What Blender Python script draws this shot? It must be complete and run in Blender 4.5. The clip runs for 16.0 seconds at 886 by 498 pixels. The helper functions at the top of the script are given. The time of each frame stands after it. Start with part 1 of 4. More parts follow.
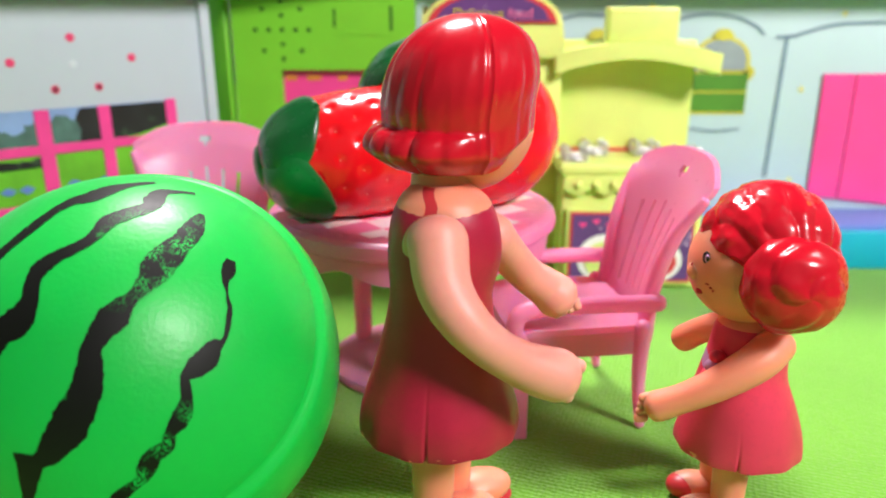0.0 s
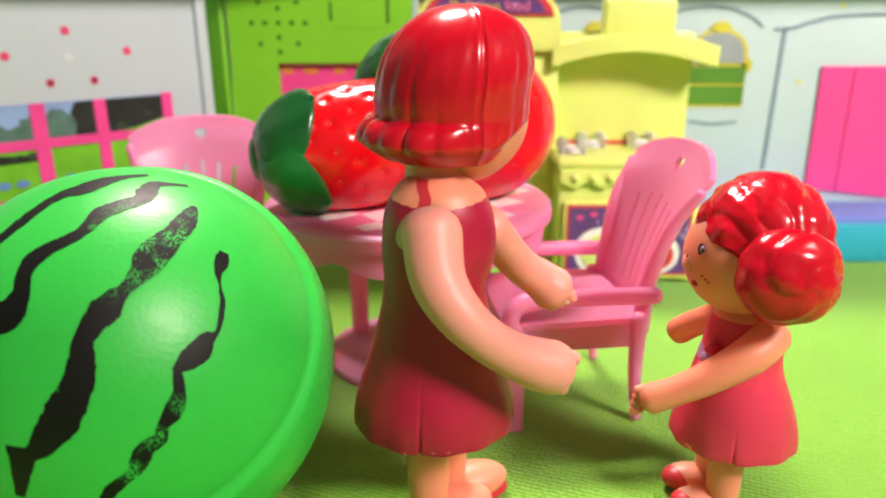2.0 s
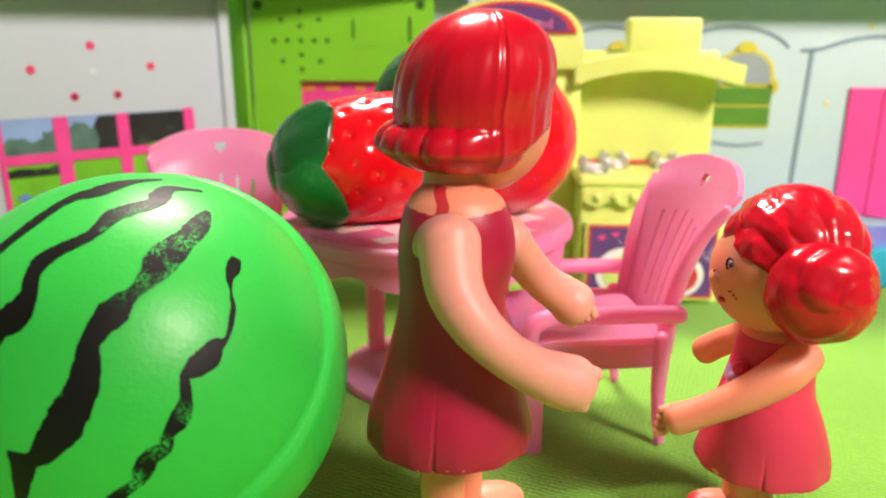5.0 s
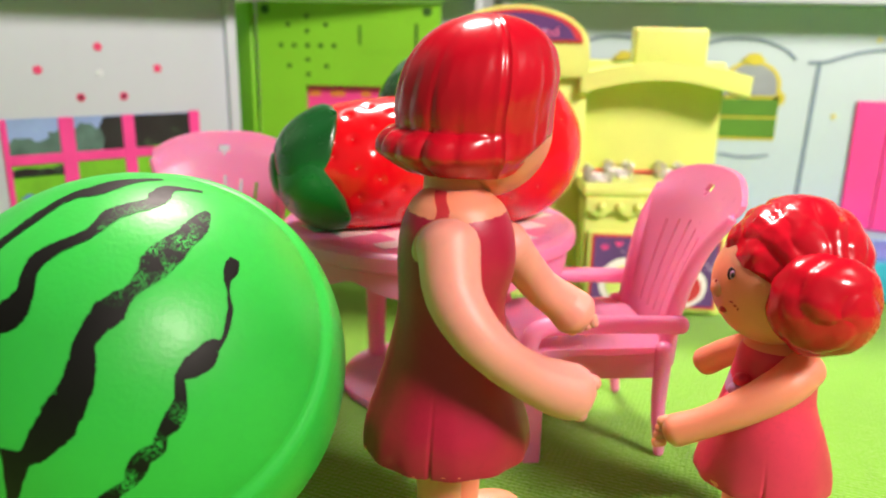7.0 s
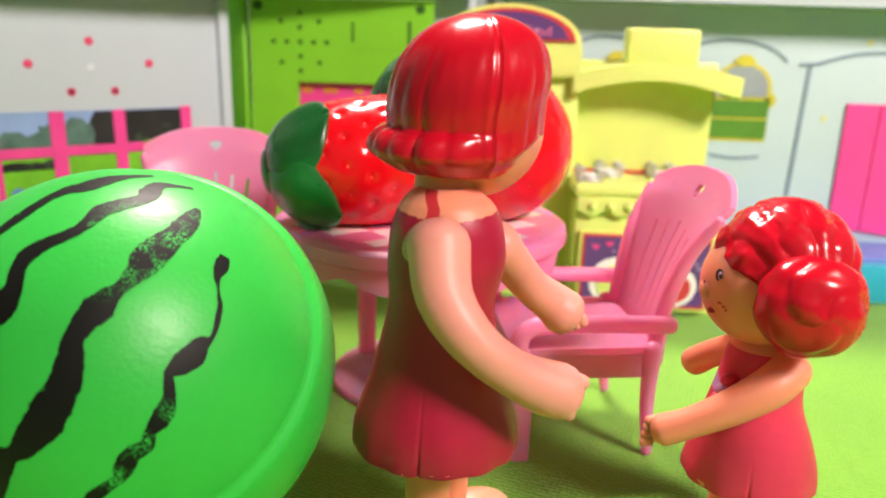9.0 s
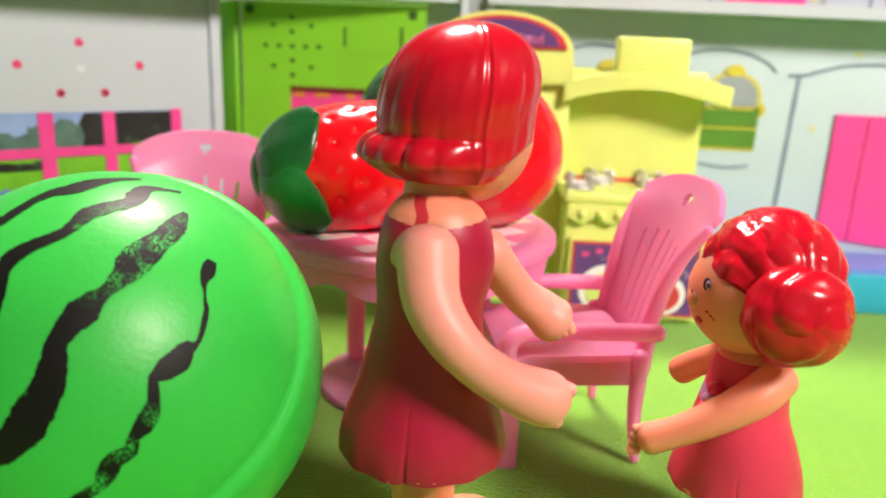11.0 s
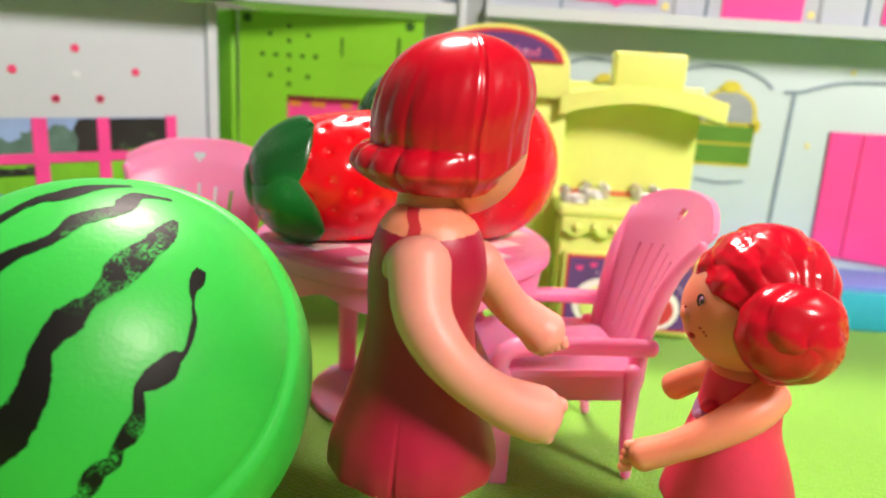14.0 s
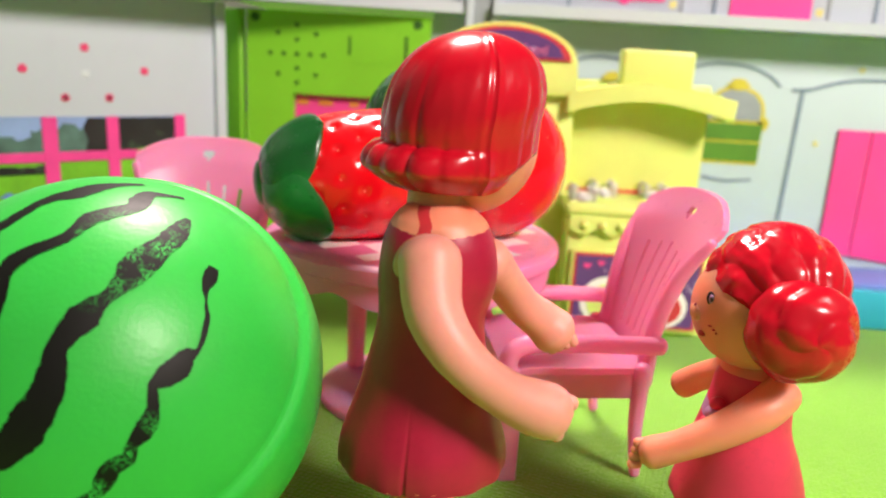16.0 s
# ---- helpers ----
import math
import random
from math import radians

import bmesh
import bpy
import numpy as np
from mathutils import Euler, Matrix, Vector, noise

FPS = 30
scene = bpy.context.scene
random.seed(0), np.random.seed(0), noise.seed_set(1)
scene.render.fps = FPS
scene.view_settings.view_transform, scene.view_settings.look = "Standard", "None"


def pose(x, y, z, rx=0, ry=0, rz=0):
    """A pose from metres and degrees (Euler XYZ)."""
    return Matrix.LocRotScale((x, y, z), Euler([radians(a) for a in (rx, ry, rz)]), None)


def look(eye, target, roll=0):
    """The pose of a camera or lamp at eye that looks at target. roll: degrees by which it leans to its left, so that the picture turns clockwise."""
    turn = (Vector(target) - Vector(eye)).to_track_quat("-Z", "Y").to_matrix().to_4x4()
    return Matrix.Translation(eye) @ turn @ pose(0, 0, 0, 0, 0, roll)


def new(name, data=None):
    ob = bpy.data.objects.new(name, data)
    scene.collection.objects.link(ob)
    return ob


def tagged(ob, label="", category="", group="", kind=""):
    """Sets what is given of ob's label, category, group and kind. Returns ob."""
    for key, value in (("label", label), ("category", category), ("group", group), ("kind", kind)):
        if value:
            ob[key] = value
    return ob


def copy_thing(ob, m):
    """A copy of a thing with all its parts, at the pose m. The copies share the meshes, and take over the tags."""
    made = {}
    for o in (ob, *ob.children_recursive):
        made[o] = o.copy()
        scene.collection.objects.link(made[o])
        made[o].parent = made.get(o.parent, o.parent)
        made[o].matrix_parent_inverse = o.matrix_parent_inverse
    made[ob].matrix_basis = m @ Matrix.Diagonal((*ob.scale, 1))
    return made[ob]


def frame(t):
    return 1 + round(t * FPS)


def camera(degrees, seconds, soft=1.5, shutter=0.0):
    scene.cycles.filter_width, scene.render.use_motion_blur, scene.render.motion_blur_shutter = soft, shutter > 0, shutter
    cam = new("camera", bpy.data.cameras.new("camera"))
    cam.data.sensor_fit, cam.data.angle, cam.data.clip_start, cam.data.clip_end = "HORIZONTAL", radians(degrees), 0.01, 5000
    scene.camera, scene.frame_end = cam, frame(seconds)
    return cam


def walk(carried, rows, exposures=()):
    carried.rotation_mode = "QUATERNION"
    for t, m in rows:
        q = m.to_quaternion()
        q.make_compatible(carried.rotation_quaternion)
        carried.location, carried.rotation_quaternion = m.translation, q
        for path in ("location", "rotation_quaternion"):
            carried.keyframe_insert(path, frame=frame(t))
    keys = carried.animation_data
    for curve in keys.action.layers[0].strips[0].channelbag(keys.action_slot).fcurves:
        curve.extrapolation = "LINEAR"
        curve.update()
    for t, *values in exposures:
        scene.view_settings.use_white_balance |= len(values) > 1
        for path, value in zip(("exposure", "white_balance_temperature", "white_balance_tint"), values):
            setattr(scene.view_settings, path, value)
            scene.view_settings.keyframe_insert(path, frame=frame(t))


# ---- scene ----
cam = camera(62.8, 16.0, 1.9)
# seconds, eye in metres, yaw, pitch and lean in degrees
PATH = [
    (0, 0.00194, -0.00033, 0.10095, 0.659, -17.984, -0.002),
    (0.5, 0.00207, -0.00045, 0.10099, 0.591, -18.209, -0.029),
    (1, 0.00238, -0.00031, 0.10042, 0.554, -18.105, -0.148),
    (1.5, 0.00277, -0.00008, 0.10020, 0.629, -18.332, -0.142),
    (2, 0.00287, -0.00006, 0.10036, 0.619, -18.398, -0.099),
    (2.5, 0.00290, 0.00074, 0.09910, 0.683, -18.047, -0.158),
    (3, 0.00334, 0.00239, 0.09668, 0.838, -17.914, -0.671),
    (3.5, 0.00275, 0.00241, 0.09696, 1.270, -17.577, -0.670),
    (4, 0.00297, 0.00261, 0.09627, 1.730, -17.503, -0.684),
    (4.5, 0.00304, 0.00239, 0.09717, 2.215, -17.242, 0.158),
    (4.7, 0.00310, 0.00245, 0.09700, 2.220, -16.680, 0.180),
    (6.8, 0.00405, 0.00308, 0.09600, 2.750, -15.840, 1.080),
    (7, 0.00408, 0.00310, 0.09599, 2.673, -15.752, 1.127),
    (7.5, 0.00436, 0.00286, 0.09604, 2.346, -15.859, 1.400),
    (8, 0.00414, 0.00257, 0.09619, 2.183, -15.960, 1.439),
    (8.5, 0.00443, 0.00308, 0.09568, 2.096, -15.915, 1.577),
    (9, 0.00436, 0.00287, 0.09634, 2.014, -15.937, 1.787),
    (9.5, 0.00438, 0.00273, 0.09650, 1.920, -15.742, 1.988),
    (9.7, 0.00442, 0.00277, 0.09650, 1.680, -15.620, 2.050),
    (11.8, 0.00495, 0.00332, 0.09648, 1.190, -15.360, 2.720),
    (12, 0.00499, 0.00336, 0.09647, 1.106, -15.232, 2.771),
    (12.5, 0.00525, 0.00345, 0.09616, 1.031, -15.100, 2.944),
    (13, 0.00541, 0.00383, 0.09610, 0.988, -15.120, 3.154),
    (13.5, 0.00530, 0.00379, 0.09636, 0.933, -15.047, 3.306),
    (14, 0.00525, 0.00410, 0.09645, 0.973, -14.602, 3.443),
    (14.5, 0.00455, 0.00378, 0.09650, 1.059, -14.068, 3.071),
    (15, 0.00438, 0.00372, 0.09600, 1.292, -14.167, 2.993),
    (15.5, 0.00422, 0.00375, 0.09613, 1.277, -14.655, 3.174),
    (16, 0.00439, 0.00358, 0.09648, 1.399, -14.763, 3.322),
]
walk(cam, [(t, pose(x, y, z, 90 + pitch, 0, yaw) @ pose(0, 0, 0, 0, 0, roll)) for t, x, y, z, yaw, pitch, roll in PATH],
     exposures=[(0.0, 0.0, 6050, 9), (0.5, 0.0, 6550, 12), (1.0, 0.0, 6700, 13), (2.0, 0.0, 6800, 15), (4.0, 0.0, 6830, 15), (16.0, 0.0, 6850, 16)])
cam.data.dof.use_dof, cam.data.dof.focus_distance, cam.data.dof.aperture_fstop = True, 0.135, 15.5

# ---- light ----
world = bpy.data.worlds.new("room_air")
world.use_nodes = True
world.node_tree.nodes["Background"].inputs[0].default_value = (0.9, 0.95, 1.0, 1)
world.node_tree.nodes["Background"].inputs[1].default_value = 0.1
scene.world = world
scene.view_settings.exposure = 0.0


def area_lamp(name, eye, target, width, height, watts, colour, spread=180):
    data = bpy.data.lights.new(name, "AREA")
    data.shape, data.size, data.size_y, data.energy, data.color = "ELLIPSE", width, height, watts, colour
    data.spread = radians(spread)
    ob = new(name, data)
    ob.matrix_world = look(eye, target)
    return ob


area_lamp("desk_lamp_light", (0.665, -0.475, 0.84), (0.12, 0.36, 0.08), 0.3, 0.3, 2.35, (1.0, 0.885, 0.84), 55)
area_lamp("ceiling_lamp_light", (-0.11, 0.72, 1.0), (-0.02, 0.16, 0.03), 0.28, 0.17, 19.5, (1.0, 0.885, 0.84))


# ---- materials ----
def rgb(r, g, b):
    """Linear colour from 0-255 display values."""
    return tuple((c / 255 / 12.92) if c / 255 <= 0.04045 else ((c / 255 + 0.055) / 1.055) ** 2.4 for c in (r, g, b)) + (1,)


def material(name, colour, rough=0.35, vary=0.12, scale=60.0, bump=0.0, bump_scale=900.0, sss=0.0, coat=0.0, metal=0.0,
             spots=None, spots_scale=200.0, spots_from=0.62, rough_vary=0.08):
    """Moulded plastic, paint or print: colour uneven at two scales, fine relief, optional spots of a second colour."""
    m = bpy.data.materials.new(name)
    m.use_nodes = True
    nt = m.node_tree
    b = nt.nodes["Principled BSDF"]
    tc = nt.nodes.new("ShaderNodeTexCoord")

    def noise_node(s, detail):
        n = nt.nodes.new("ShaderNodeTexNoise")
        n.inputs["Scale"].default_value, n.inputs["Detail"].default_value = s, detail
        nt.links.new(tc.outputs["Object"], n.inputs["Vector"])
        return n

    def mix(a, bb, fac):
        n = nt.nodes.new("ShaderNodeMix")
        n.data_type = "RGBA"
        for sock, v in ((n.inputs[6], a), (n.inputs[7], bb), (n.inputs[0], fac)):
            if isinstance(v, (tuple, float, int)):
                sock.default_value = v
            else:
                nt.links.new(v, sock)
        return n.outputs[2]

    def ramp(sock, lo, hi):
        n = nt.nodes.new("ShaderNodeMapRange")
        n.inputs[1].default_value, n.inputs[2].default_value = lo, hi
        nt.links.new(sock, n.inputs[0])
        return n.outputs[0]

    big, fine = noise_node(scale, 2.0), noise_node(scale * 11, 4.0)
    dark = tuple(c * (1 - vary) for c in colour[:3]) + (1,)
    light = tuple(min(1, c * (1 + vary)) for c in colour[:3]) + (1,)
    c = mix(dark, light, ramp(big.outputs["Fac"], 0.3, 0.7))
    c = mix(c, dark, ramp(fine.outputs["Fac"], 0.5, 1.1))
    if spots:
        sp = noise_node(spots_scale, 6.0)
        c = mix(c, spots, ramp(sp.outputs["Fac"], spots_from, spots_from + 0.03))
    nt.links.new(c, b.inputs["Base Color"])
    r = nt.nodes.new("ShaderNodeMapRange")
    r.inputs[3].default_value, r.inputs[4].default_value = max(0.02, rough - rough_vary), rough + rough_vary
    nt.links.new(fine.outputs["Fac"], r.inputs[0])
    nt.links.new(r.outputs[0], b.inputs["Roughness"])
    b.inputs["Metallic"].default_value = metal
    b.inputs["Coat Weight"].default_value = coat
    b.inputs["Coat Roughness"].default_value = 0.12
    if sss:
        b.inputs["Subsurface Weight"].default_value = sss
        b.inputs["Subsurface Radius"].default_value = (0.004, 0.002, 0.001)
        b.inputs["Subsurface Scale"].default_value = 0.6
    if bump:
        bn = noise_node(bump_scale, 3.0)
        bp = nt.nodes.new("ShaderNodeBump")
        bp.inputs["Strength"].default_value, bp.inputs["Distance"].default_value = bump, 0.0003
        nt.links.new(bn.outputs["Fac"], bp.inputs["Height"])
        nt.links.new(bp.outputs[0], b.inputs["Normal"])
    return m


def felt_material():
    m = material("green_felt", rgb(113, 179, 38), 0.85, 0.10, 14.0)
    nt = m.node_tree
    b = nt.nodes["Principled BSDF"]
    tc = nt.nodes.new("ShaderNodeTexCoord")
    mp = nt.nodes.new("ShaderNodeMapping")
    mp.inputs["Rotation"].default_value = (0, 0, 0.35)
    nt.links.new(tc.outputs["Object"], mp.inputs[0])
    vo = nt.nodes.new("ShaderNodeTexVoronoi")
    vo.inputs["Scale"].default_value, vo.inputs["Randomness"].default_value = 800.0, 0.35
    nt.links.new(mp.outputs[0], vo.inputs["Vector"])
    bp = nt.nodes.new("ShaderNodeBump")
    bp.inputs["Strength"].default_value, bp.inputs["Distance"].default_value = 0.8, 0.0009
    nt.links.new(vo.outputs["Distance"], bp.inputs["Height"])
    nt.links.new(bp.outputs[0], b.inputs["Normal"])
    b.inputs["Sheen Weight"].default_value = 0.2
    return m


FELT = felt_material()
MELON = material("melon_green_plastic", rgb(36, 194, 72), 0.40, 0.05, 30, sss=0.25, bump=0.16, bump_scale=1300)


def stripe_material():
    m = material("worn_black_paint", rgb(9, 11, 8), 0.5, 0.2, 60)
    nt = m.node_tree
    b = nt.nodes["Principled BSDF"]
    b.inputs["Specular IOR Level"].default_value = 0.3
    tc = nt.nodes.new("ShaderNodeTexCoord")
    fac = []
    for scale, detail, lo, hi in ((2600, 9, 0.49, 0.54), (260, 6, 0.68, 0.72), (300, 5, 0.44, 0.58)):
        n, q = nt.nodes.new("ShaderNodeTexNoise"), nt.nodes.new("ShaderNodeMapRange")
        n.inputs["Scale"].default_value, n.inputs["Detail"].default_value = scale, detail
        q.inputs[1].default_value, q.inputs[2].default_value = lo, hi
        nt.links.new(tc.outputs["Object"], n.inputs["Vector"])
        nt.links.new(n.outputs["Fac"], q.inputs[0])
        fac.append(q.outputs[0])
    mul, top = nt.nodes.new("ShaderNodeMath"), nt.nodes.new("ShaderNodeMath")
    mul.operation, top.operation = "MULTIPLY", "MAXIMUM"
    # a rubbed belt across the dome and a rubbed patch low on one side
    axes = nt.nodes.new("ShaderNodeSeparateXYZ")
    nt.links.new(tc.outputs["Object"], axes.inputs[0])

    def span(axis, lo, hi):
        q = nt.nodes.new("ShaderNodeMapRange")
        q.inputs[1].default_value, q.inputs[2].default_value = lo, hi
        nt.links.new(axes.outputs[axis], q.inputs[0])
        return q.outputs[0]

    def both(a, b, how="MULTIPLY"):
        q = nt.nodes.new("ShaderNodeMath")
        q.operation = how
        nt.links.new(a, q.inputs[0])
        nt.links.new(b, q.inputs[1])
        return q.outputs[0]

    belt = both(both(span(1, -0.004, 0.002), span(1, 0.017, 0.011)), both(span(0, 0.001, 0.007), span(0, 0.0175, 0.0145)))
    low = both(span(1, -0.0155, -0.0185), span(0, 0.003, 0.007))
    rub = both(both(belt, low, "MAXIMUM"), fac[2])
    nt.links.new(fac[0], mul.inputs[0])
    nt.links.new(rub, mul.inputs[1])
    half = nt.nodes.new("ShaderNodeMath")
    half.operation = "MULTIPLY"
    half.inputs[1].default_value = 0.6
    nt.links.new(fac[1], half.inputs[0])
    nt.links.new(mul.outputs[0], top.inputs[0])
    nt.links.new(half.outputs[0], top.inputs[1])
    mix = nt.nodes.new("ShaderNodeMix")
    mix.data_type = "RGBA"
    nt.links.new(b.inputs["Base Color"].links[0].from_socket, mix.inputs[6])
    mix.inputs[7].default_value = rgb(36, 194, 72)
    nt.links.new(top.outputs[0], mix.inputs[0])
    nt.links.new(mix.outputs[2], b.inputs["Base Color"])
    return m


STRIPE = stripe_material()
HAIR = material("glossy_red_paint", rgb(204, 14, 38), 0.22, 0.12, 90, coat=0.1, bump=0.14, bump_scale=420)
HAIR_ORANGE = material("spotted_orange_red_paint", rgb(216, 34, 40), 0.28, 0.2, 120, coat=0.1, bump=0.1, spots=rgb(228, 96, 44), spots_scale=160, spots_from=0.66)
SKIN = material("peach_vinyl", rgb(245, 152, 122), 0.42, 0.06, 60, sss=0.5, bump=0.06)
SKIN_NEAR = material("pale_peach_vinyl", rgb(242, 160, 146), 0.45, 0.06, 60, sss=0.3, bump=0.06)
DRESS = material("crimson_dress_paint", rgb(172, 18, 58), 0.38, 0.16, 80, bump=0.08, bump_scale=700)
DRESS_KID = material("rose_dress_paint", rgb(222, 54, 88), 0.42, 0.14, 80, bump=0.08, bump_scale=700)
INK = material("dark_ink", rgb(40, 24, 24), 0.5)
WHITE_INK = material("white_ink", rgb(235, 235, 230), 0.5)
PAINT_RED = material("dull_red_paint", rgb(204, 52, 60), 0.4)
STEM = material("lavender_paint", rgb(190, 140, 190), 0.45)
PINK = material("pink_plastic", rgb(255, 172, 214), 0.3, 0.05, 50, sss=0.6, bump=0.04)


def translucent(m, colour, share):
    """Lets part of the light pass through a thin moulded wall."""
    nt = m.node_tree
    b, out = nt.nodes["Principled BSDF"], nt.nodes["Material Output"]
    tr, mix = nt.nodes.new("ShaderNodeBsdfTranslucent"), nt.nodes.new("ShaderNodeMixShader")
    tr.inputs["Color"].default_value, mix.inputs[0].default_value = colour, share
    nt.links.new(b.outputs[0], mix.inputs[1])
    nt.links.new(tr.outputs[0], mix.inputs[2])
    nt.links.new(mix.outputs[0], out.inputs["Surface"])


translucent(PINK, rgb(255, 160, 210), 0.45)
PINK_PRINT = material("pink_print", rgb(238, 128, 178), 0.35, 0.05, 60)
WHITE_PRINT = material("white_print", rgb(240, 238, 240), 0.35, 0.04, 60)
STRAW = material("strawberry_red_plastic", rgb(228, 10, 24), 0.2, 0.08, 60, sss=0.1, coat=0.2, bump=0.04)
SEED = material("strawberry_seed", rgb(226, 70, 48), 0.3)
LEAF = material("leaf_green_paint", rgb(18, 92, 42), 0.25, 0.25, 60, coat=0.3, bump=0.1, bump_scale=500)
LEAF_B = material("leaf_bright_green_paint", rgb(22, 108, 50), 0.3, 0.2, 60, coat=0.3)
LIME = material("lime_yellow_plastic", rgb(220, 234, 134), 0.36, 0.05, 40, sss=0.3, bump=0.05)
GREEN = material("grass_green_plastic", rgb(124, 202, 46), 0.42, 0.06, 30, bump=0.05)
GREEN_DARK = material("recess_shade_green", rgb(40, 92, 14), 0.6)
WHITE = material("white_card", rgb(190, 202, 212), 0.5, 0.04, 12, bump=0.03, bump_scale=300)
WALLPAPER = material("pale_blue_card", rgb(188, 210, 216), 0.5, 0.05, 16, bump=0.03, bump_scale=300)
HOTPINK = material("hot_pink_print", rgb(240, 70, 150), 0.45, 0.06, 40)
DOTPINK = material("rose_dot_print", rgb(232, 70, 120), 0.5)
DOTDARK = material("maroon_dot_print", rgb(120, 36, 60), 0.5)
BLUEGREY = material("blue_grey_print", rgb(120, 142, 160), 0.5)
GREY = material("grey_print", rgb(150, 160, 166), 0.5)
PAPER = material("bare_card", rgb(212, 222, 230), 0.5)
ORANGE = material("orange_print", rgb(226, 140, 60), 0.5)
BARPINK = material("window_bar_pink", rgb(244, 72, 156), 0.45)
YELLOW = material("yellow_print", rgb(206, 196, 66), 0.45)
PALEYELLOW = material("pale_yellow_print", rgb(216, 212, 130), 0.5)
OLIVE = material("shutter_green_print", rgb(84, 138, 40), 0.5)
TURQ = material("turquoise_plastic", rgb(40, 176, 210), 0.4, 0.06, 30)
BLUE = material("periwinkle_plastic", rgb(104, 140, 216), 0.4, 0.06, 30)
CHROME = material("burner_silver", rgb(206, 208, 210), 0.35, 0.1, 200, metal=0.6)
PURPLE = material("purple_print", rgb(98, 62, 128), 0.45, 0.15, 90, spots=rgb(176, 150, 190), spots_scale=260, spots_from=0.63)
REDPRINT = material("red_print", rgb(205, 60, 70), 0.45)
SKYPRINT = material("sky_print", rgb(140, 170, 220), 0.5, 0.15, 60)
TREEPRINT = material("tree_print", rgb(84, 120, 112), 0.5, 0.35, 120)
DARKTREE = material("dark_tree_print", rgb(30, 34, 34), 0.5, 0.5, 90, spots=rgb(52, 72, 52), spots_scale=150, spots_from=0.58)
GRASSPRINT = material("grass_print", rgb(110, 190, 40), 0.5, 0.25, 50)
BOUNCE_SHELL = material("bounce_shell_grey", rgb(126, 124, 123), 0.7, 0.04, 2)
WOOD = material("table_wood", rgb(150, 110, 76), 0.5, 0.2, 6, bump=0.1, bump_scale=60)


# ---- mesh helpers ----
def part(name, bm, mat, parent=None, label="", sharp=35):
    """Links a bmesh as one mesh object under a thing or a part. mat: one material or a list."""
    bmesh.ops.recalc_face_normals(bm, faces=bm.faces)
    lim = radians(sharp)
    for f in bm.faces:
        f.smooth = True
    for e in bm.edges:
        e.smooth = not (len(e.link_faces) == 2 and e.calc_face_angle(0) > lim)
    me = bpy.data.meshes.new(name)
    bm.to_mesh(me)
    bm.free()
    for mm in (mat if isinstance(mat, (list, tuple)) else [mat]):
        me.materials.append(mm)
    ob = new(name, me)
    if parent:
        ob.parent = parent
    if label:
        tagged(ob, label)
    return ob


def thing(name, m, label, category, group="", kind=""):
    ob = new(name)
    ob.empty_display_size = 0.01
    ob.matrix_world = m
    return tagged(ob, label, category, group, kind)


def box(size, at=(0, 0, 0), bevel=0.0006, bm=None, turn=None, seg=2, mat=0):
    bm = bm or bmesh.new()
    m = Matrix.Translation(at) @ (turn or Matrix()) @ Matrix.Diagonal((*size, 1))
    made = bmesh.ops.create_cube(bm, size=1, matrix=m)["verts"]
    edges = list({e for v in made for e in v.link_edges})
    if bevel:
        made = bmesh.ops.bevel(bm, geom=edges, offset=min(bevel, 0.45 * min(size)), segments=seg, affect="EDGES", profile=0.5)["verts"]
    for v in made:
        for f in v.link_faces:
            f.material_index = mat
    return bm


def grid_surface(bm, rows, closed=True, cap0=True, cap1=True, mat=lambda p: 0):
    """Skins rings of points (lists of equal length) into quads; caps close the ends."""
    vs = [[bm.verts.new(p) for p in ring] for ring in rows]
    n = len(vs[0])
    for a, b in zip(vs, vs[1:]):
        for i in range(n if closed else n - 1):
            j = (i + 1) % n
            f = bm.faces.new((a[i], a[j], b[j], b[i]))
            f.material_index = mat(f.calc_center_median())
    for flag, ring in ((cap0, vs[0]), (cap1, vs[-1])):
        if flag:
            f = bm.faces.new(ring)
            f.material_index = mat(f.calc_center_median())
    return bm


def spline(points, n):
    """n points along a smooth curve through the given ones (Catmull-Rom)."""
    pts = [np.array(p, float) for p in points]
    pts = [2 * pts[0] - pts[1]] + pts + [2 * pts[-1] - pts[-2]]
    out = []
    for k in range(n):
        u = k / (n - 1) * (len(pts) - 3)
        i = min(int(u), len(pts) - 4)
        t = u - i
        a, b, c, d = pts[i:i + 4]
        out.append(0.5 * (2 * b + (c - a) * t + (2 * a - 5 * b + 4 * c - d) * t * t + (3 * b - a - 3 * c + d) * t ** 3))
    return out


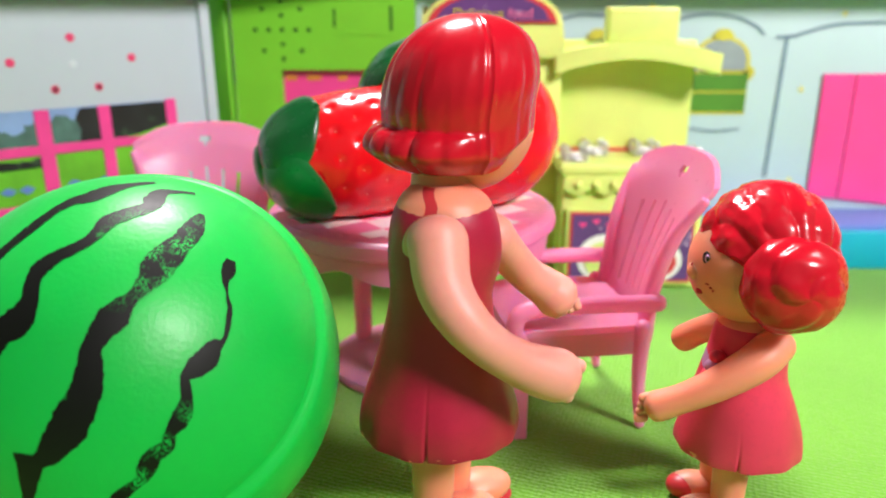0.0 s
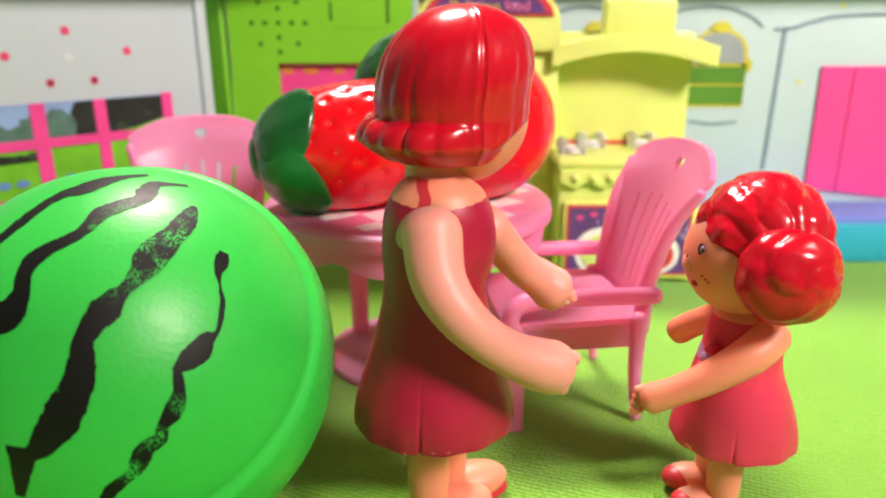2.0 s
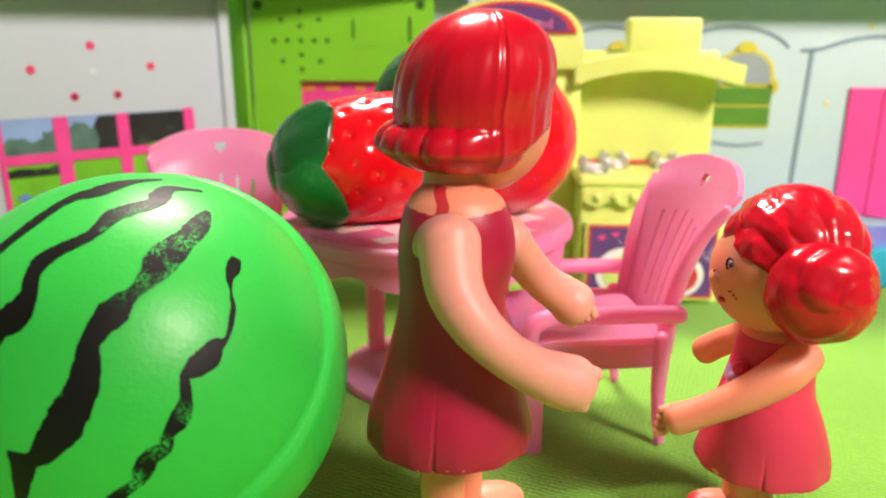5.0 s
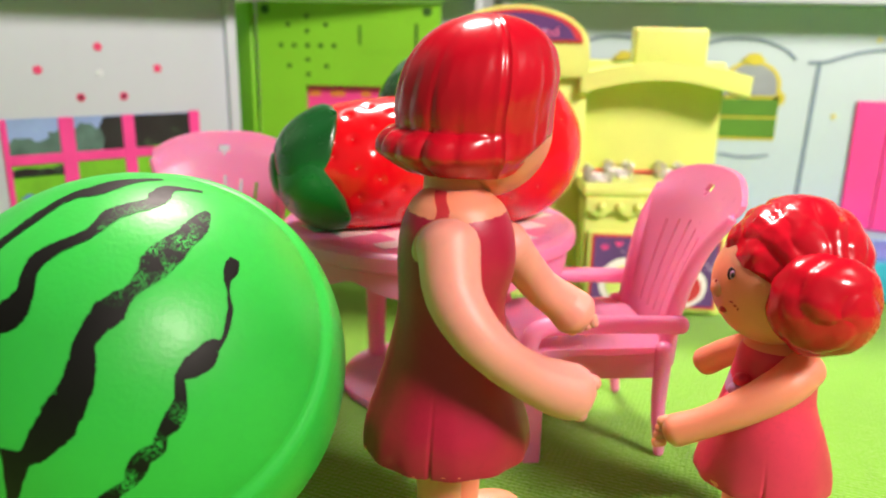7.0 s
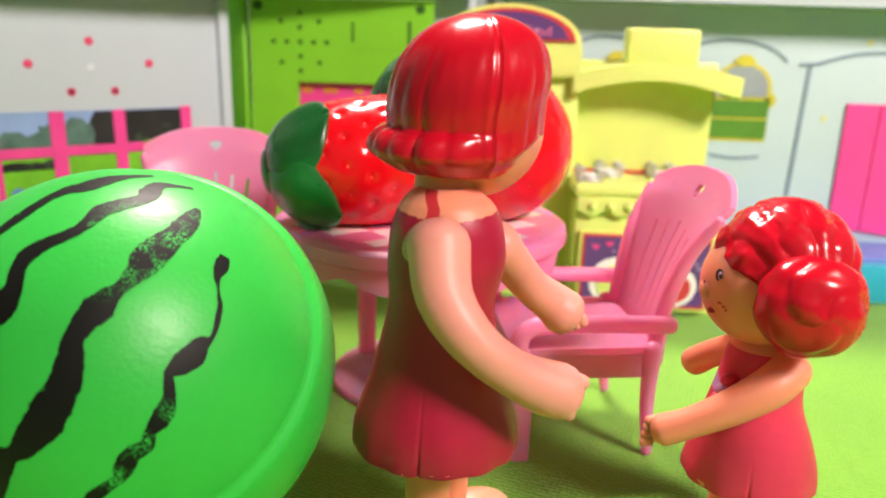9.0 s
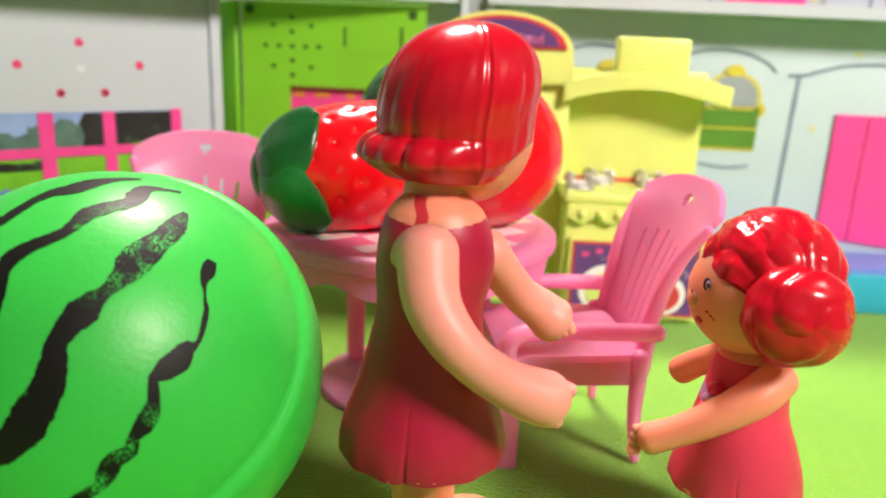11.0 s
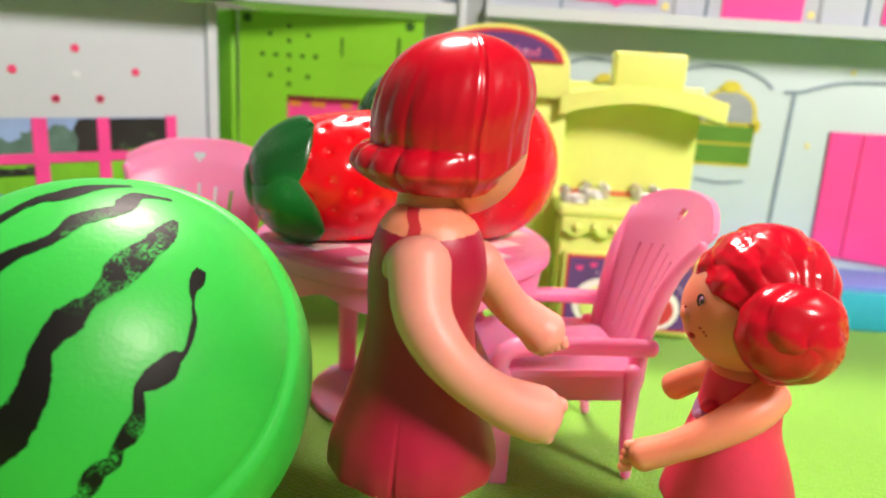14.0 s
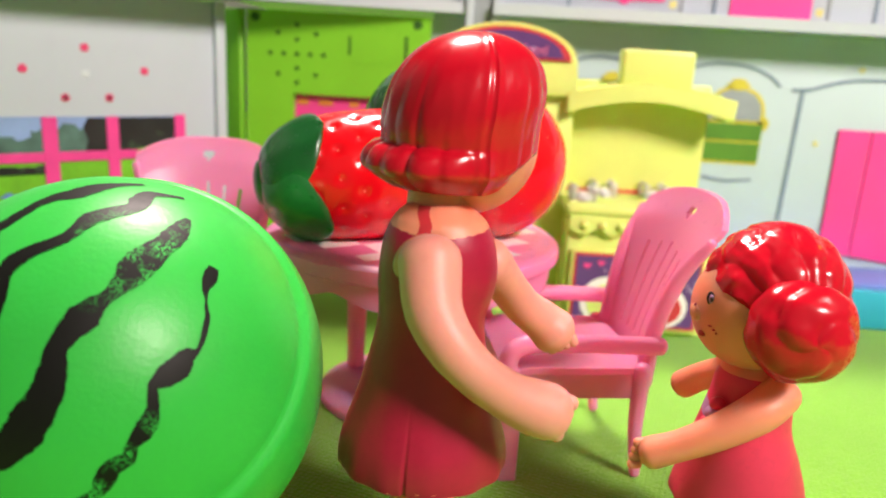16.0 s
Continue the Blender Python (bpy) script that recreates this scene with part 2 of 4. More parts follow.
def tube(points, n=24, seg=20, flat=1.0, bm=None, mat=0, side=(0, 0, 1)):
    """A limb or rod through (x, y, z, radius) points with rounded ends; flat squashes it across 'side'."""
    bm = bm or bmesh.new()
    path = spline(points, n)
    rings = []

    def ring(c, r, d, k=1.0):
        d = Vector(d).normalized()
        s = Vector(side) if abs(d.dot(Vector(side).normalized())) < 0.93 else Vector((1, 0.1, 0.02))
        u = d.cross(s)
        u = u.normalized() if u.length > 1e-6 else Vector((1, 0, 0))
        w = u.cross(d).normalized()
        return [Vector(c) + (u * math.cos(a) + w * math.sin(a) * flat) * r * k for a in (2 * math.pi * i / seg for i in range(seg))]

    for i, p in enumerate(path):
        d = Vector(path[min(i + 1, n - 1)][:3]) - Vector(path[max(i - 1, 0)][:3])
        c, r = Vector(p[:3]), max(p[3], 1e-5)
        dn = d.normalized()
        if i == 0:
            for a in (80, 60, 40, 20):
                rings.append(ring(c - dn * r * math.sin(radians(a)) * 0.8, r, d, math.cos(radians(a))))
        rings.append(ring(c, r, d))
        if i == n - 1:
            for a in (20, 40, 60, 80):
                rings.append(ring(c + dn * r * math.sin(radians(a)) * 0.8, r, d, math.cos(radians(a))))
    return grid_surface(bm, rings, mat=lambda p: mat)


def ellipsoid(centre, radii, turn=None, seg=32, rows=20, bm=None, shape=None, mat=lambda p: 0):
    """shape(theta from the top, phi) scales the radius."""
    bm = bm or bmesh.new()
    turn = turn or Matrix()
    rings = []
    for j in range(rows + 1):
        th = math.pi * (0.004 + 0.992 * j / rows)
        ring = []
        for i in range(seg):
            ph = 2 * math.pi * i / seg
            k = shape(th, ph) if shape else 1.0
            v = Vector((radii[0] * math.sin(th) * math.cos(ph), radii[1] * math.sin(th) * math.sin(ph), radii[2] * math.cos(th))) * k
            ring.append(Vector(centre) + turn.to_3x3() @ v)
        rings.append(ring)
    return grid_surface(bm, rings, mat=mat)


def prism(outline, depth, bm=None, mat=0, bevel=0.0):
    """A flat shape in the x-z plane, front at y = 0, going back to y = depth."""
    bm = bm or bmesh.new()
    f = [bm.verts.new((x, 0, z)) for x, z in outline]
    b = [bm.verts.new((x, depth, z)) for x, z in outline]
    n = len(f)
    faces = [bm.faces.new(f), bm.faces.new(b[::-1])]
    faces += [bm.faces.new((f[i], b[i], b[(i + 1) % n], f[(i + 1) % n])) for i in range(n)]
    if bevel:
        bmesh.ops.bevel(bm, geom=list(faces[0].edges), offset=bevel, segments=2, affect="EDGES", profile=0.5)
    for q in bm.faces:
        q.material_index = mat
    return bm


def disc(radius, height, bm=None, at=(0, 0, 0), seg=48, lip=0.0005):
    """A flat round slab with a softened rim; base at z of 'at'."""
    bm = bm or bmesh.new()
    prof = [(radius - lip * 1.4, 0), (radius - lip * 0.4, lip * 0.4), (radius, lip * 1.2), (radius, height - lip * 1.2), (radius - lip * 0.4, height - lip * 0.4), (radius - lip * 1.4, height)]
    rings = [[Vector(at) + Vector((r * math.cos(a), r * math.sin(a), z)) for a in (2 * math.pi * i / seg for i in range(seg))] for r, z in prof]
    return grid_surface(bm, rings)


def arc(cx, cz, r, a0, a1, n=16, k=1.0):
    return [(cx + r * math.cos(radians(a0 + (a1 - a0) * i / (n - 1))), cz + k * r * math.sin(radians(a0 + (a1 - a0) * i / (n - 1)))) for i in range(n)]


def ribbon(points, width, lift=0.0003):
    """A flat printed line in the x-z plane through (x, z) points."""
    pts = spline([(x, 0, z) for x, z in points], 10 * len(points))
    rings = []
    for i, p in enumerate(pts):
        d = Vector(pts[min(i + 1, len(pts) - 1)]) - Vector(pts[max(i - 1, 0)])
        d.normalize()
        w = Vector((-d.z, 0, d.x)) * width / 2
        c = Vector(p)
        rings.append([c + w, c - w, c - w + Vector((0, -lift, 0)), c + w + Vector((0, -lift, 0))])
    return grid_surface(bmesh.new(), rings)


def step01(x, a, b):
    t = max(0.0, min(1.0, (x - a) / (b - a)))
    return t * t * (3 - 2 * t)


# ---- added shell for bounced light, and the play table ----
def build_surround():
    # unseen walls and ceiling, added only to bounce light onto the set
    t = 0.02
    for name, size, at in (("wall_shell_north", (1.6, t, 1.3), (0, 1.11, 0.65)), ("wall_shell_south", (1.6, t, 1.3), (0, -0.61, 0.65)),
                           ("wall_shell_east", (t, 1.7, 1.3), (0.81, 0.25, 0.65)), ("wall_shell_west", (t, 1.7, 1.3), (-0.81, 0.25, 0.65))):
        o = part(name, box(size, at, 0), BOUNCE_SHELL)
        tagged(o, "unseen grey shell wall added to bounce light", "wall", kind="structure")
    o = part("ceiling", box((1.66, 1.76, t), (0, 0.25, 1.312), 0), BOUNCE_SHELL)
    tagged(o, "unseen grey shell top added to bounce light", "ceiling", kind="structure")
    o = part("floor", box((1.66, 1.76, 0.02), (0, 0.25, -0.0122), 0), WOOD)
    tagged(o, "wooden table top under the green felt", "floor", kind="structure")
    bm = bmesh.new()
    n = 60
    rows = []
    for j in range(n + 1):
        rows.append([Vector((-0.799 + 1.598 * i / n, -0.599 + 1.698 * j / n, 0)) for i in range(n + 1)])
    grid_surface(bm, rows, closed=False, cap0=False, cap1=False)
    geo = bmesh.ops.extrude_face_region(bm, geom=list(bm.faces))
    for v in geo["geom"]:
        if isinstance(v, bmesh.types.BMVert):
            v.co.z -= 0.002
    o = part("ground", bm, FELT)
    tagged(o, "bright lime-green felt cloth laid flat as the ground", "felt", kind="structure")


# ---- the doll's house walls ----
WEST = Matrix(((-0.743, 0.669, 0, -0.096), (-0.669, -0.743, 0, 0.303), (0, 0, 1, 0), (0, 0, 0, 1)))


def build_west_wall():
    """White card wall with a printed window and dots; x runs from its inner end, +y faces the room."""
    w = thing("wall_west", WEST, "white card doll's-house wall with printed pink window", "wall", kind="structure")
    part("panel", box((0.3, 0.004, 0.1125), (0.15, -0.002, 0.05625), 0.0003), WHITE, w)
    part("edge_strip", box((0.0042, 0.006, 0.1125), (0.0021, 0.0, 0.05625), 0.0006), WHITE, w)
    turn = Matrix.Rotation(math.pi, 4, "Z")

    def flat(name, bm, mat, x, z, lift=0.0, label=""):
        bmesh.ops.transform(bm, matrix=Matrix.Translation((x, lift, z)) @ turn, verts=bm.verts)
        return part(name, bm, mat, w, label)

    for x, z, m in ((0.0723, 0.0848, DOTPINK), (0.052, 0.0928, DOTPINK), (0.0314, 0.0851, DOTPINK), (0.0594, 0.075, DOTDARK), (0.0445, 0.0751, DOTDARK)):
        pts = [(0.0015 * (1 + 0.05 * math.cos(5 * a)) * math.cos(a), 0.0015 * (1 + 0.05 * math.cos(5 * a)) * math.sin(a)) for a in (2 * math.pi * i / 30 for i in range(30))]
        d = flat("flower_dot", prism(pts, 0.0003), DOTPINK, x, z, 0.0003)
        if m is DOTDARK:
            part("dot_centre", prism([(x + 0.0008 * math.cos(2 * math.pi * i / 16), z + 0.0008 * math.sin(2 * math.pi * i / 16)) for i in range(16)], 0.0003), m, d).location = (0, 0.0004, 0)
    flat("paper_spot", prism([(0.0014 * math.cos(2 * math.pi * i / 20), 0.0014 * math.sin(2 * math.pi * i / 20)) for i in range(20)], 0.0003), PAPER, 0.0522, 0.0836, 0.0003)
    x0, x1, z0, z1, zr = 0.0180, 0.0858, 0.0345, 0.0683, 0.0540
    win = thing("window_1", Matrix(), "printed window with pink bars onto trees and grass", "window", kind="structure")
    win.matrix_world = WEST

    def pane(name, xa, xb, za, zb, mat, lift):
        part(name, box((xb - xa, 0.0003, zb - za), ((xa + xb) / 2, lift, (za + zb) / 2), 0), mat, win)

    pane("sky", x0, x1, zr, z1, SKYPRINT, 0.0002)
    pane("lawn", x0, x1, z0, zr + 0.001, GRASSPRINT, 0.00025)
    rnd = random.Random(4)

    def hedge(xa, xb, za, hi, n):
        pts = [(xa, za), (xb, za)]
        for i in range(n + 1):
            pts.append((xb + (xa - xb) * i / n, za + hi * (0.75 + 0.3 * rnd.random())))
        return pts

    for name, pts, mat, lift in (("far_trees", hedge(0.050, 0.0715, zr - 0.001, 0.0128, 12), TREEPRINT, 0.0005),
                                 ("low_trees", hedge(0.069, x1, zr - 0.001, 0.0086, 10), TREEPRINT, 0.00045),
                                 ("dark_trees", [(x0, zr - 0.0005), (0.0545, zr - 0.0005), (0.0530, zr + 0.006), (0.0545, zr + 0.0105), (0.0525, z1 - 0.0004), (x0, z1 - 0.0002)], DARKTREE, 0.0006),
                                 ("lawn_rise", [(x0, zr), (0.0410, zr), (0.0400, zr + 0.0012), (0.0300, zr + 0.0030), (x0, zr + 0.0062)], GRASSPRINT, 0.00075),
                                 ("hedge_shadow", hedge(0.0655, x1, zr - 0.006, 0.0032, 10), DARKTREE, 0.00055)):
        bm = prism(pts, 0.0003)
        bmesh.ops.translate(bm, verts=bm.verts, vec=(0, lift, 0))
        part(name, bm, mat, win)
    for x in (0.074, 0.047, 0.058, 0.080):
        pts = [(x + 0.002 * (1 + 0.3 * math.cos(4 * a)) * math.cos(a), 0.0405 + 0.0014 * math.sin(a)) for a in (2 * math.pi * i / 20 for i in range(20))]
        bm = prism(pts, 0.0003)
        bmesh.ops.translate(bm, verts=bm.verts, vec=(0, 0.0006, 0))
        part("blue_flower", bm, BLUE, win)
    for name, xa, xb, za, zb in (("frame_stile", x0 - 0.0012, x0 + 0.003, z0, z1 + 0.0006), ("frame_stile", x1 - 0.0015, x1 + 0.0005, z0, z1), ("mullion", 0.0420, 0.0464, z0, z1),
                                 ("mullion", 0.0630, 0.0680, z0, z1), ("rail", x0, x1, zr - 0.0018, zr + 0.0018), ("sill", x0 - 0.0012, x1, z0 - 0.003, z0 + 0.0005)):
        part(name, box((xb - xa, 0.0006, zb - za), ((xa + xb) / 2, 0.0009 if name != "rail" else 0.00085, (za + zb) / 2), 0.0002, seg=1), BARPINK, win)


def build_green_unit():
    """Grass-green moulded cabinet front with speaker holes and an opening."""
    w = thing("wall_green_unit", pose(0, 0.31, 0), "grass-green plastic toy cabinet wall with punched holes", "cabinet", kind="structure")
    xl, xr, zt = -0.0885, -0.013, 0.1115
    ox0, ox1, oz0, oz1 = -0.069, -0.02, 0.03, 0.0785
    t = 0.004
    part("front_panel", box((xr - xl, t, zt - oz1), ((xl + xr) / 2, t / 2, (zt + oz1) / 2), 0), GREEN, w)
    part("front_panel", box((ox0 - xl, t, oz1), ((xl + ox0) / 2, t / 2, oz1 / 2), 0), GREEN, w)
    part("front_panel", box((xr - ox1, t, oz1), ((xr + ox1) / 2, t / 2, oz1 / 2), 0), GREEN, w)
    part("front_panel", box((ox1 - ox0, t, oz0), ((ox0 + ox1) / 2, t / 2, oz0 / 2), 0), GREEN, w)
    part("side_flange", box((0.024, 0.003, zt), (xl - 0.0105, 0.0112, zt / 2), 0.0006, turn=Matrix.Rotation(radians(-47), 4, "Z")), GREEN, w)
    part("recess_back", box((ox1 - ox0 - 0.0002, 0.002, oz1 - oz0 - 0.0002), ((ox0 + ox1) / 2, 0.0040, (oz0 + oz1) / 2), 0), HOTPINK, w)
    for z, sx in ((oz1 + 0.001, 1), (oz0 - 0.001, 1)):
        part("recess_side", box((ox1 - ox0 + 0.004, 0.006, 0.002), ((ox0 + ox1) / 2, 0.0068, z), 0), GREEN, w)
    for x in (ox0 - 0.001, ox1 + 0.001):
        part("recess_side", box((0.002, 0.006, oz1 - oz0), (x, 0.0068, (oz0 + oz1) / 2), 0), GREEN, w)
    for x, wd in ((-0.0655, 0.0045), (-0.0560, 0.006), (-0.0440, 0.004)):
        part("printed_patch", box((wd, 0.0003, 0.0022), (x, 0.0028, 0.0752), 0), ORANGE, w, "small orange print")
    # holes and grooves are flat pieces; their inner shade is put into dark green
    hx, hz = -0.0677, 0.0945
    for dx, dz in ((0, 0.0115), (0, 0.0057), (0, 0), (0, -0.0057), (0, -0.0115), (-0.0055, 0), (-0.011, 0), (0.0055, 0), (0.011, 0),
                   (-0.0078, 0.0082), (0.0078, 0.0082), (-0.0078, -0.0082), (0.0078, -0.0082)):
        part("speaker_hole", prism([(hx + dx + 0.00095 * math.cos(2 * math.pi * i / 14), hz + dz + 0.00095 * math.sin(2 * math.pi * i / 14)) for i in range(14)], 0.0003), GREEN_DARK, w).location = (0, -0.0002, 0)
    for x, z in ((-0.0848, 0.1085), (-0.0185, 0.1085)):
        part("screw_hole", prism([(x + 0.0019 * math.cos(2 * math.pi * i / 20), z + 0.0019 * math.sin(2 * math.pi * i / 20)) for i in range(20)], 0.0003), GREEN_DARK, w).location = (0, -0.0002, 0)
    for x, z, sx, sz in ((-0.046, 0.099, 0.0009, 0.0075), (-0.0228, 0.099, 0.0012, 0.0095), (-0.034, 0.0925, 0.023, 0.0004), (-0.034, 0.1062, 0.023, 0.0004)):
        part("door_groove", box((sx, 0.0003, sz), (x, -0.00005, z), 0), GREEN_DARK if sx < 0.002 else GREEN, w)


def build_north_wall():
    """Pale printed card wall behind the kitchen, with printed windows, lines and a pink door."""
    Y = 0.318
    w = thing("wall_north", pose(0, Y, 0), "pale blue printed card wall of a doll's house", "wall", kind="structure")
    part("panel", box((0.47, 0.004, 0.1135), (0.222, 0.002, 0.05675), 0.0003), WALLPAPER, w)
    part("post", box((0.008, 0.004, 0.16), (0.0075, -0.008, 0.08), 0.0004), GREY, w)
    part("post_edge", box((0.003, 0.006, 0.16), (0.0022, -0.009, 0.08), 0.0004), WHITE, w)
    part("post_edge", box((0.003, 0.006, 0.16), (0.0128, -0.009, 0.08), 0.0004), WHITE, w)

    def line(points, width, mat, name="printed_line"):
        part(name, ribbon(points, width), mat, w).location = (0, -0.0001, 0)

    line([(0.1425, 0.0915), (0.1418, 0.062), (0.141, 0.032)], 0.0016, BLUEGREY)
    line([(0.138, 0.0915), (0.1455, 0.092), (0.150, 0.0935), (0.160, 0.0962), (0.172, 0.0972), (0.20, 0.0978)], 0.0013, BLUEGREY)
    line([(0.093, 0.0975), (0.105, 0.1005), (0.118, 0.1000), (0.128, 0.0965), (0.133, 0.0925)], 0.0010, BLUEGREY)
    line([(0.045, 0.0975), (0.055, 0.1005), (0.066, 0.1000)], 0.0010, BLUEGREY)
    line([(0.106, 0.0535), (0.116, 0.0522), (0.127, 0.0532)], 0.0010, BLUEGREY)
    for k, cx in enumerate((0.1158, 0.0634)):
        win = thing("window_%d" % (k + 2), Matrix(), "small printed arched window with yellow frame and green shutters", "window", kind="structure")
        win.matrix_world = pose(0, Y, 0)
        hw, zs = 0.0125, 0.0815
        o = part("frame", prism([(cx - hw, 0.0775), (cx + hw, 0.0775)] + arc(cx, zs, hw, 0, 180, 24, 0.85), 0.0003), YELLOW, win)
        o.location = (0, -0.0004, 0)
        o = part("pane", prism([(cx - hw + 0.0017, 0.078), (cx + hw - 0.0017, 0.078)] + arc(cx, zs, hw - 0.0017, 0, 180, 24, 0.85), 0.0003), GREY, win)
        o.location = (0, -0.0007, 0)
        for za, zb in ((0.0695, 0.0765), (0.0607, 0.0685)):
            o = part("shutter", box((2 * hw - 0.0005, 0.0004, zb - za), (cx, -0.0005, (za + zb) / 2), 0.0001, seg=1), OLIVE, win)
        part("shutter_rail", box((2 * hw, 0.0003, 0.018), (cx, -0.00015, 0.0685), 0), YELLOW, win)
        pts = [(cx + 0.004 * (1 + 0.2 * math.cos(6 * a)) * math.cos(a), 0.0925 + 0.0024 * math.sin(a)) for a in (2 * math.pi * i / 30 for i in range(30))]
        part("crest", prism(pts, 0.0003), YELLOW, win).location = (0, -0.0009, 0)
        for s in (-1, 1):
            pts = [(cx + s * hw + 0.0024 * math.cos(a), 0.0768 + 0.003 * math.sin(a)) for a in (2 * math.pi * i / 20 for i in range(20))]
            part("corner_scroll", prism(pts, 0.0003), YELLOW, win).location = (0, -0.0003, 0)
    for x, z in ((0.152, 0.0305), (0.085, 0.104), (0.165, 0.101), (0.1515, 0.070)):
        pts = [(x + 0.0011 * (1 + 0.35 * math.cos(4 * a)) * math.cos(a), z + 0.0011 * (1 + 0.35 * math.cos(4 * a)) * math.sin(a)) for a in (2 * math.pi * i / 24 for i in range(24))]
        part("star_print", prism(pts, 0.0003), PALEYELLOW, w).location = (0, -0.0003, 0)
    d = thing("door_1", pose(0, Y, 0), "hot pink printed double door", "door", kind="structure")
    part("door_leaf", prism([(0.1605, 0.0235), (0.1735, 0.0222), (0.1735, 0.0765), (0.1600, 0.0765)], 0.001), HOTPINK, d).location = (0, -0.0012, 0)
    part("door_leaf", prism([(0.1742, 0.0222), (0.198, 0.0195), (0.200, 0.0768), (0.1742, 0.0765)], 0.001), HOTPINK, d).location = (0, -0.0012, 0)
    # raised platform along the wall
    o = part("platform_front", box((0.34, 0.003, 0.0165), (0.262, 0.2865, 0.00825), 0.0012), TURQ)
    tagged(o, "turquoise plastic front of a low platform", "platform", kind="structure")
    o = part("platform_top", box((0.34, 0.029, 0.003), (0.262, 0.3028, 0.0163), 0.0008), BLUE)
    tagged(o, "periwinkle blue top of a low platform", "platform", kind="structure")


def build_upper_floor():
    for name, x0, x1, ya, yb in (("upper_floor_west", -0.0935, 0.0035, 0.2935, 0.3085), ("upper_floor_north", 0.0115, 0.46, 0.3035, 0.3035)):
        bm = bmesh.new()
        rings = [[Vector((x, y + dy, z)) for dy, z in ((0, 0.1140), (0.075, 0.1140), (0.075, 0.1185), (0, 0.1185))] for x, y in ((x0, ya), (x1, yb))]
        grid_surface(bm, rings)
        o = part(name, bm, WHITE)
        tagged(o, "white card upper floor edge of the doll's house", "floor slab", kind="structure")
    o = part("upper_floor_wing", box((0.31, 0.05, 0.0046), (0.150, -0.0065, 0.1163), 0.0003), WHITE)
    o.matrix_world = WEST
    tagged(o, "white card upper floor slab over the side wall", "floor slab", kind="structure")
    w = thing("wall_upper", pose(0, 0.3125, 0), "white upper-storey card wall with pink printed shutters", "wall", kind="structure")
    part("panel", box((0.45, 0.003, 0.036), (0.2385, 0.0015, 0.1365), 0.0003), WHITE, w)
    part("panel", box((0.10, 0.003, 0.036), (-0.0495, 0.0035, 0.1365), 0.0003), WHITE, w)
    for xa, xb, z0 in ((0.0475, 0.0795, 0.1228), (0.1055, 0.1375, 0.1186), (0.169, 0.189, 0.1200)):
        o = part("pink_shutter", prism([(xa, z0), ((xa + xb) / 2 - 0.003, z0 - 0.0002), ((xa + xb) / 2, z0 - 0.0018), ((xa + xb) / 2 + 0.003, z0 - 0.0002), (xb, z0), (xb, 0.145), (xa, 0.145)], 0.0005), HOTPINK, w)
        o.location = (0, -0.0006, 0)
        part("printed_line", box((0.0012, 0.0004, 0.03), (xa - 0.006, -0.0003, 0.134), 0), BLUEGREY, w)
        part("printed_line", box((0.0012, 0.0004, 0.03), (xb + 0.007, -0.0003, 0.134), 0), GREY, w)
        pts = [(xb + 0.0035 + 0.0016 * math.cos(a), 0.122 + 0.0016 * math.sin(a)) for a in (2 * math.pi * i / 16 for i in range(16))]
        part("star_print", prism(pts, 0.0003), PALEYELLOW, w).location = (0, -0.0003, 0)


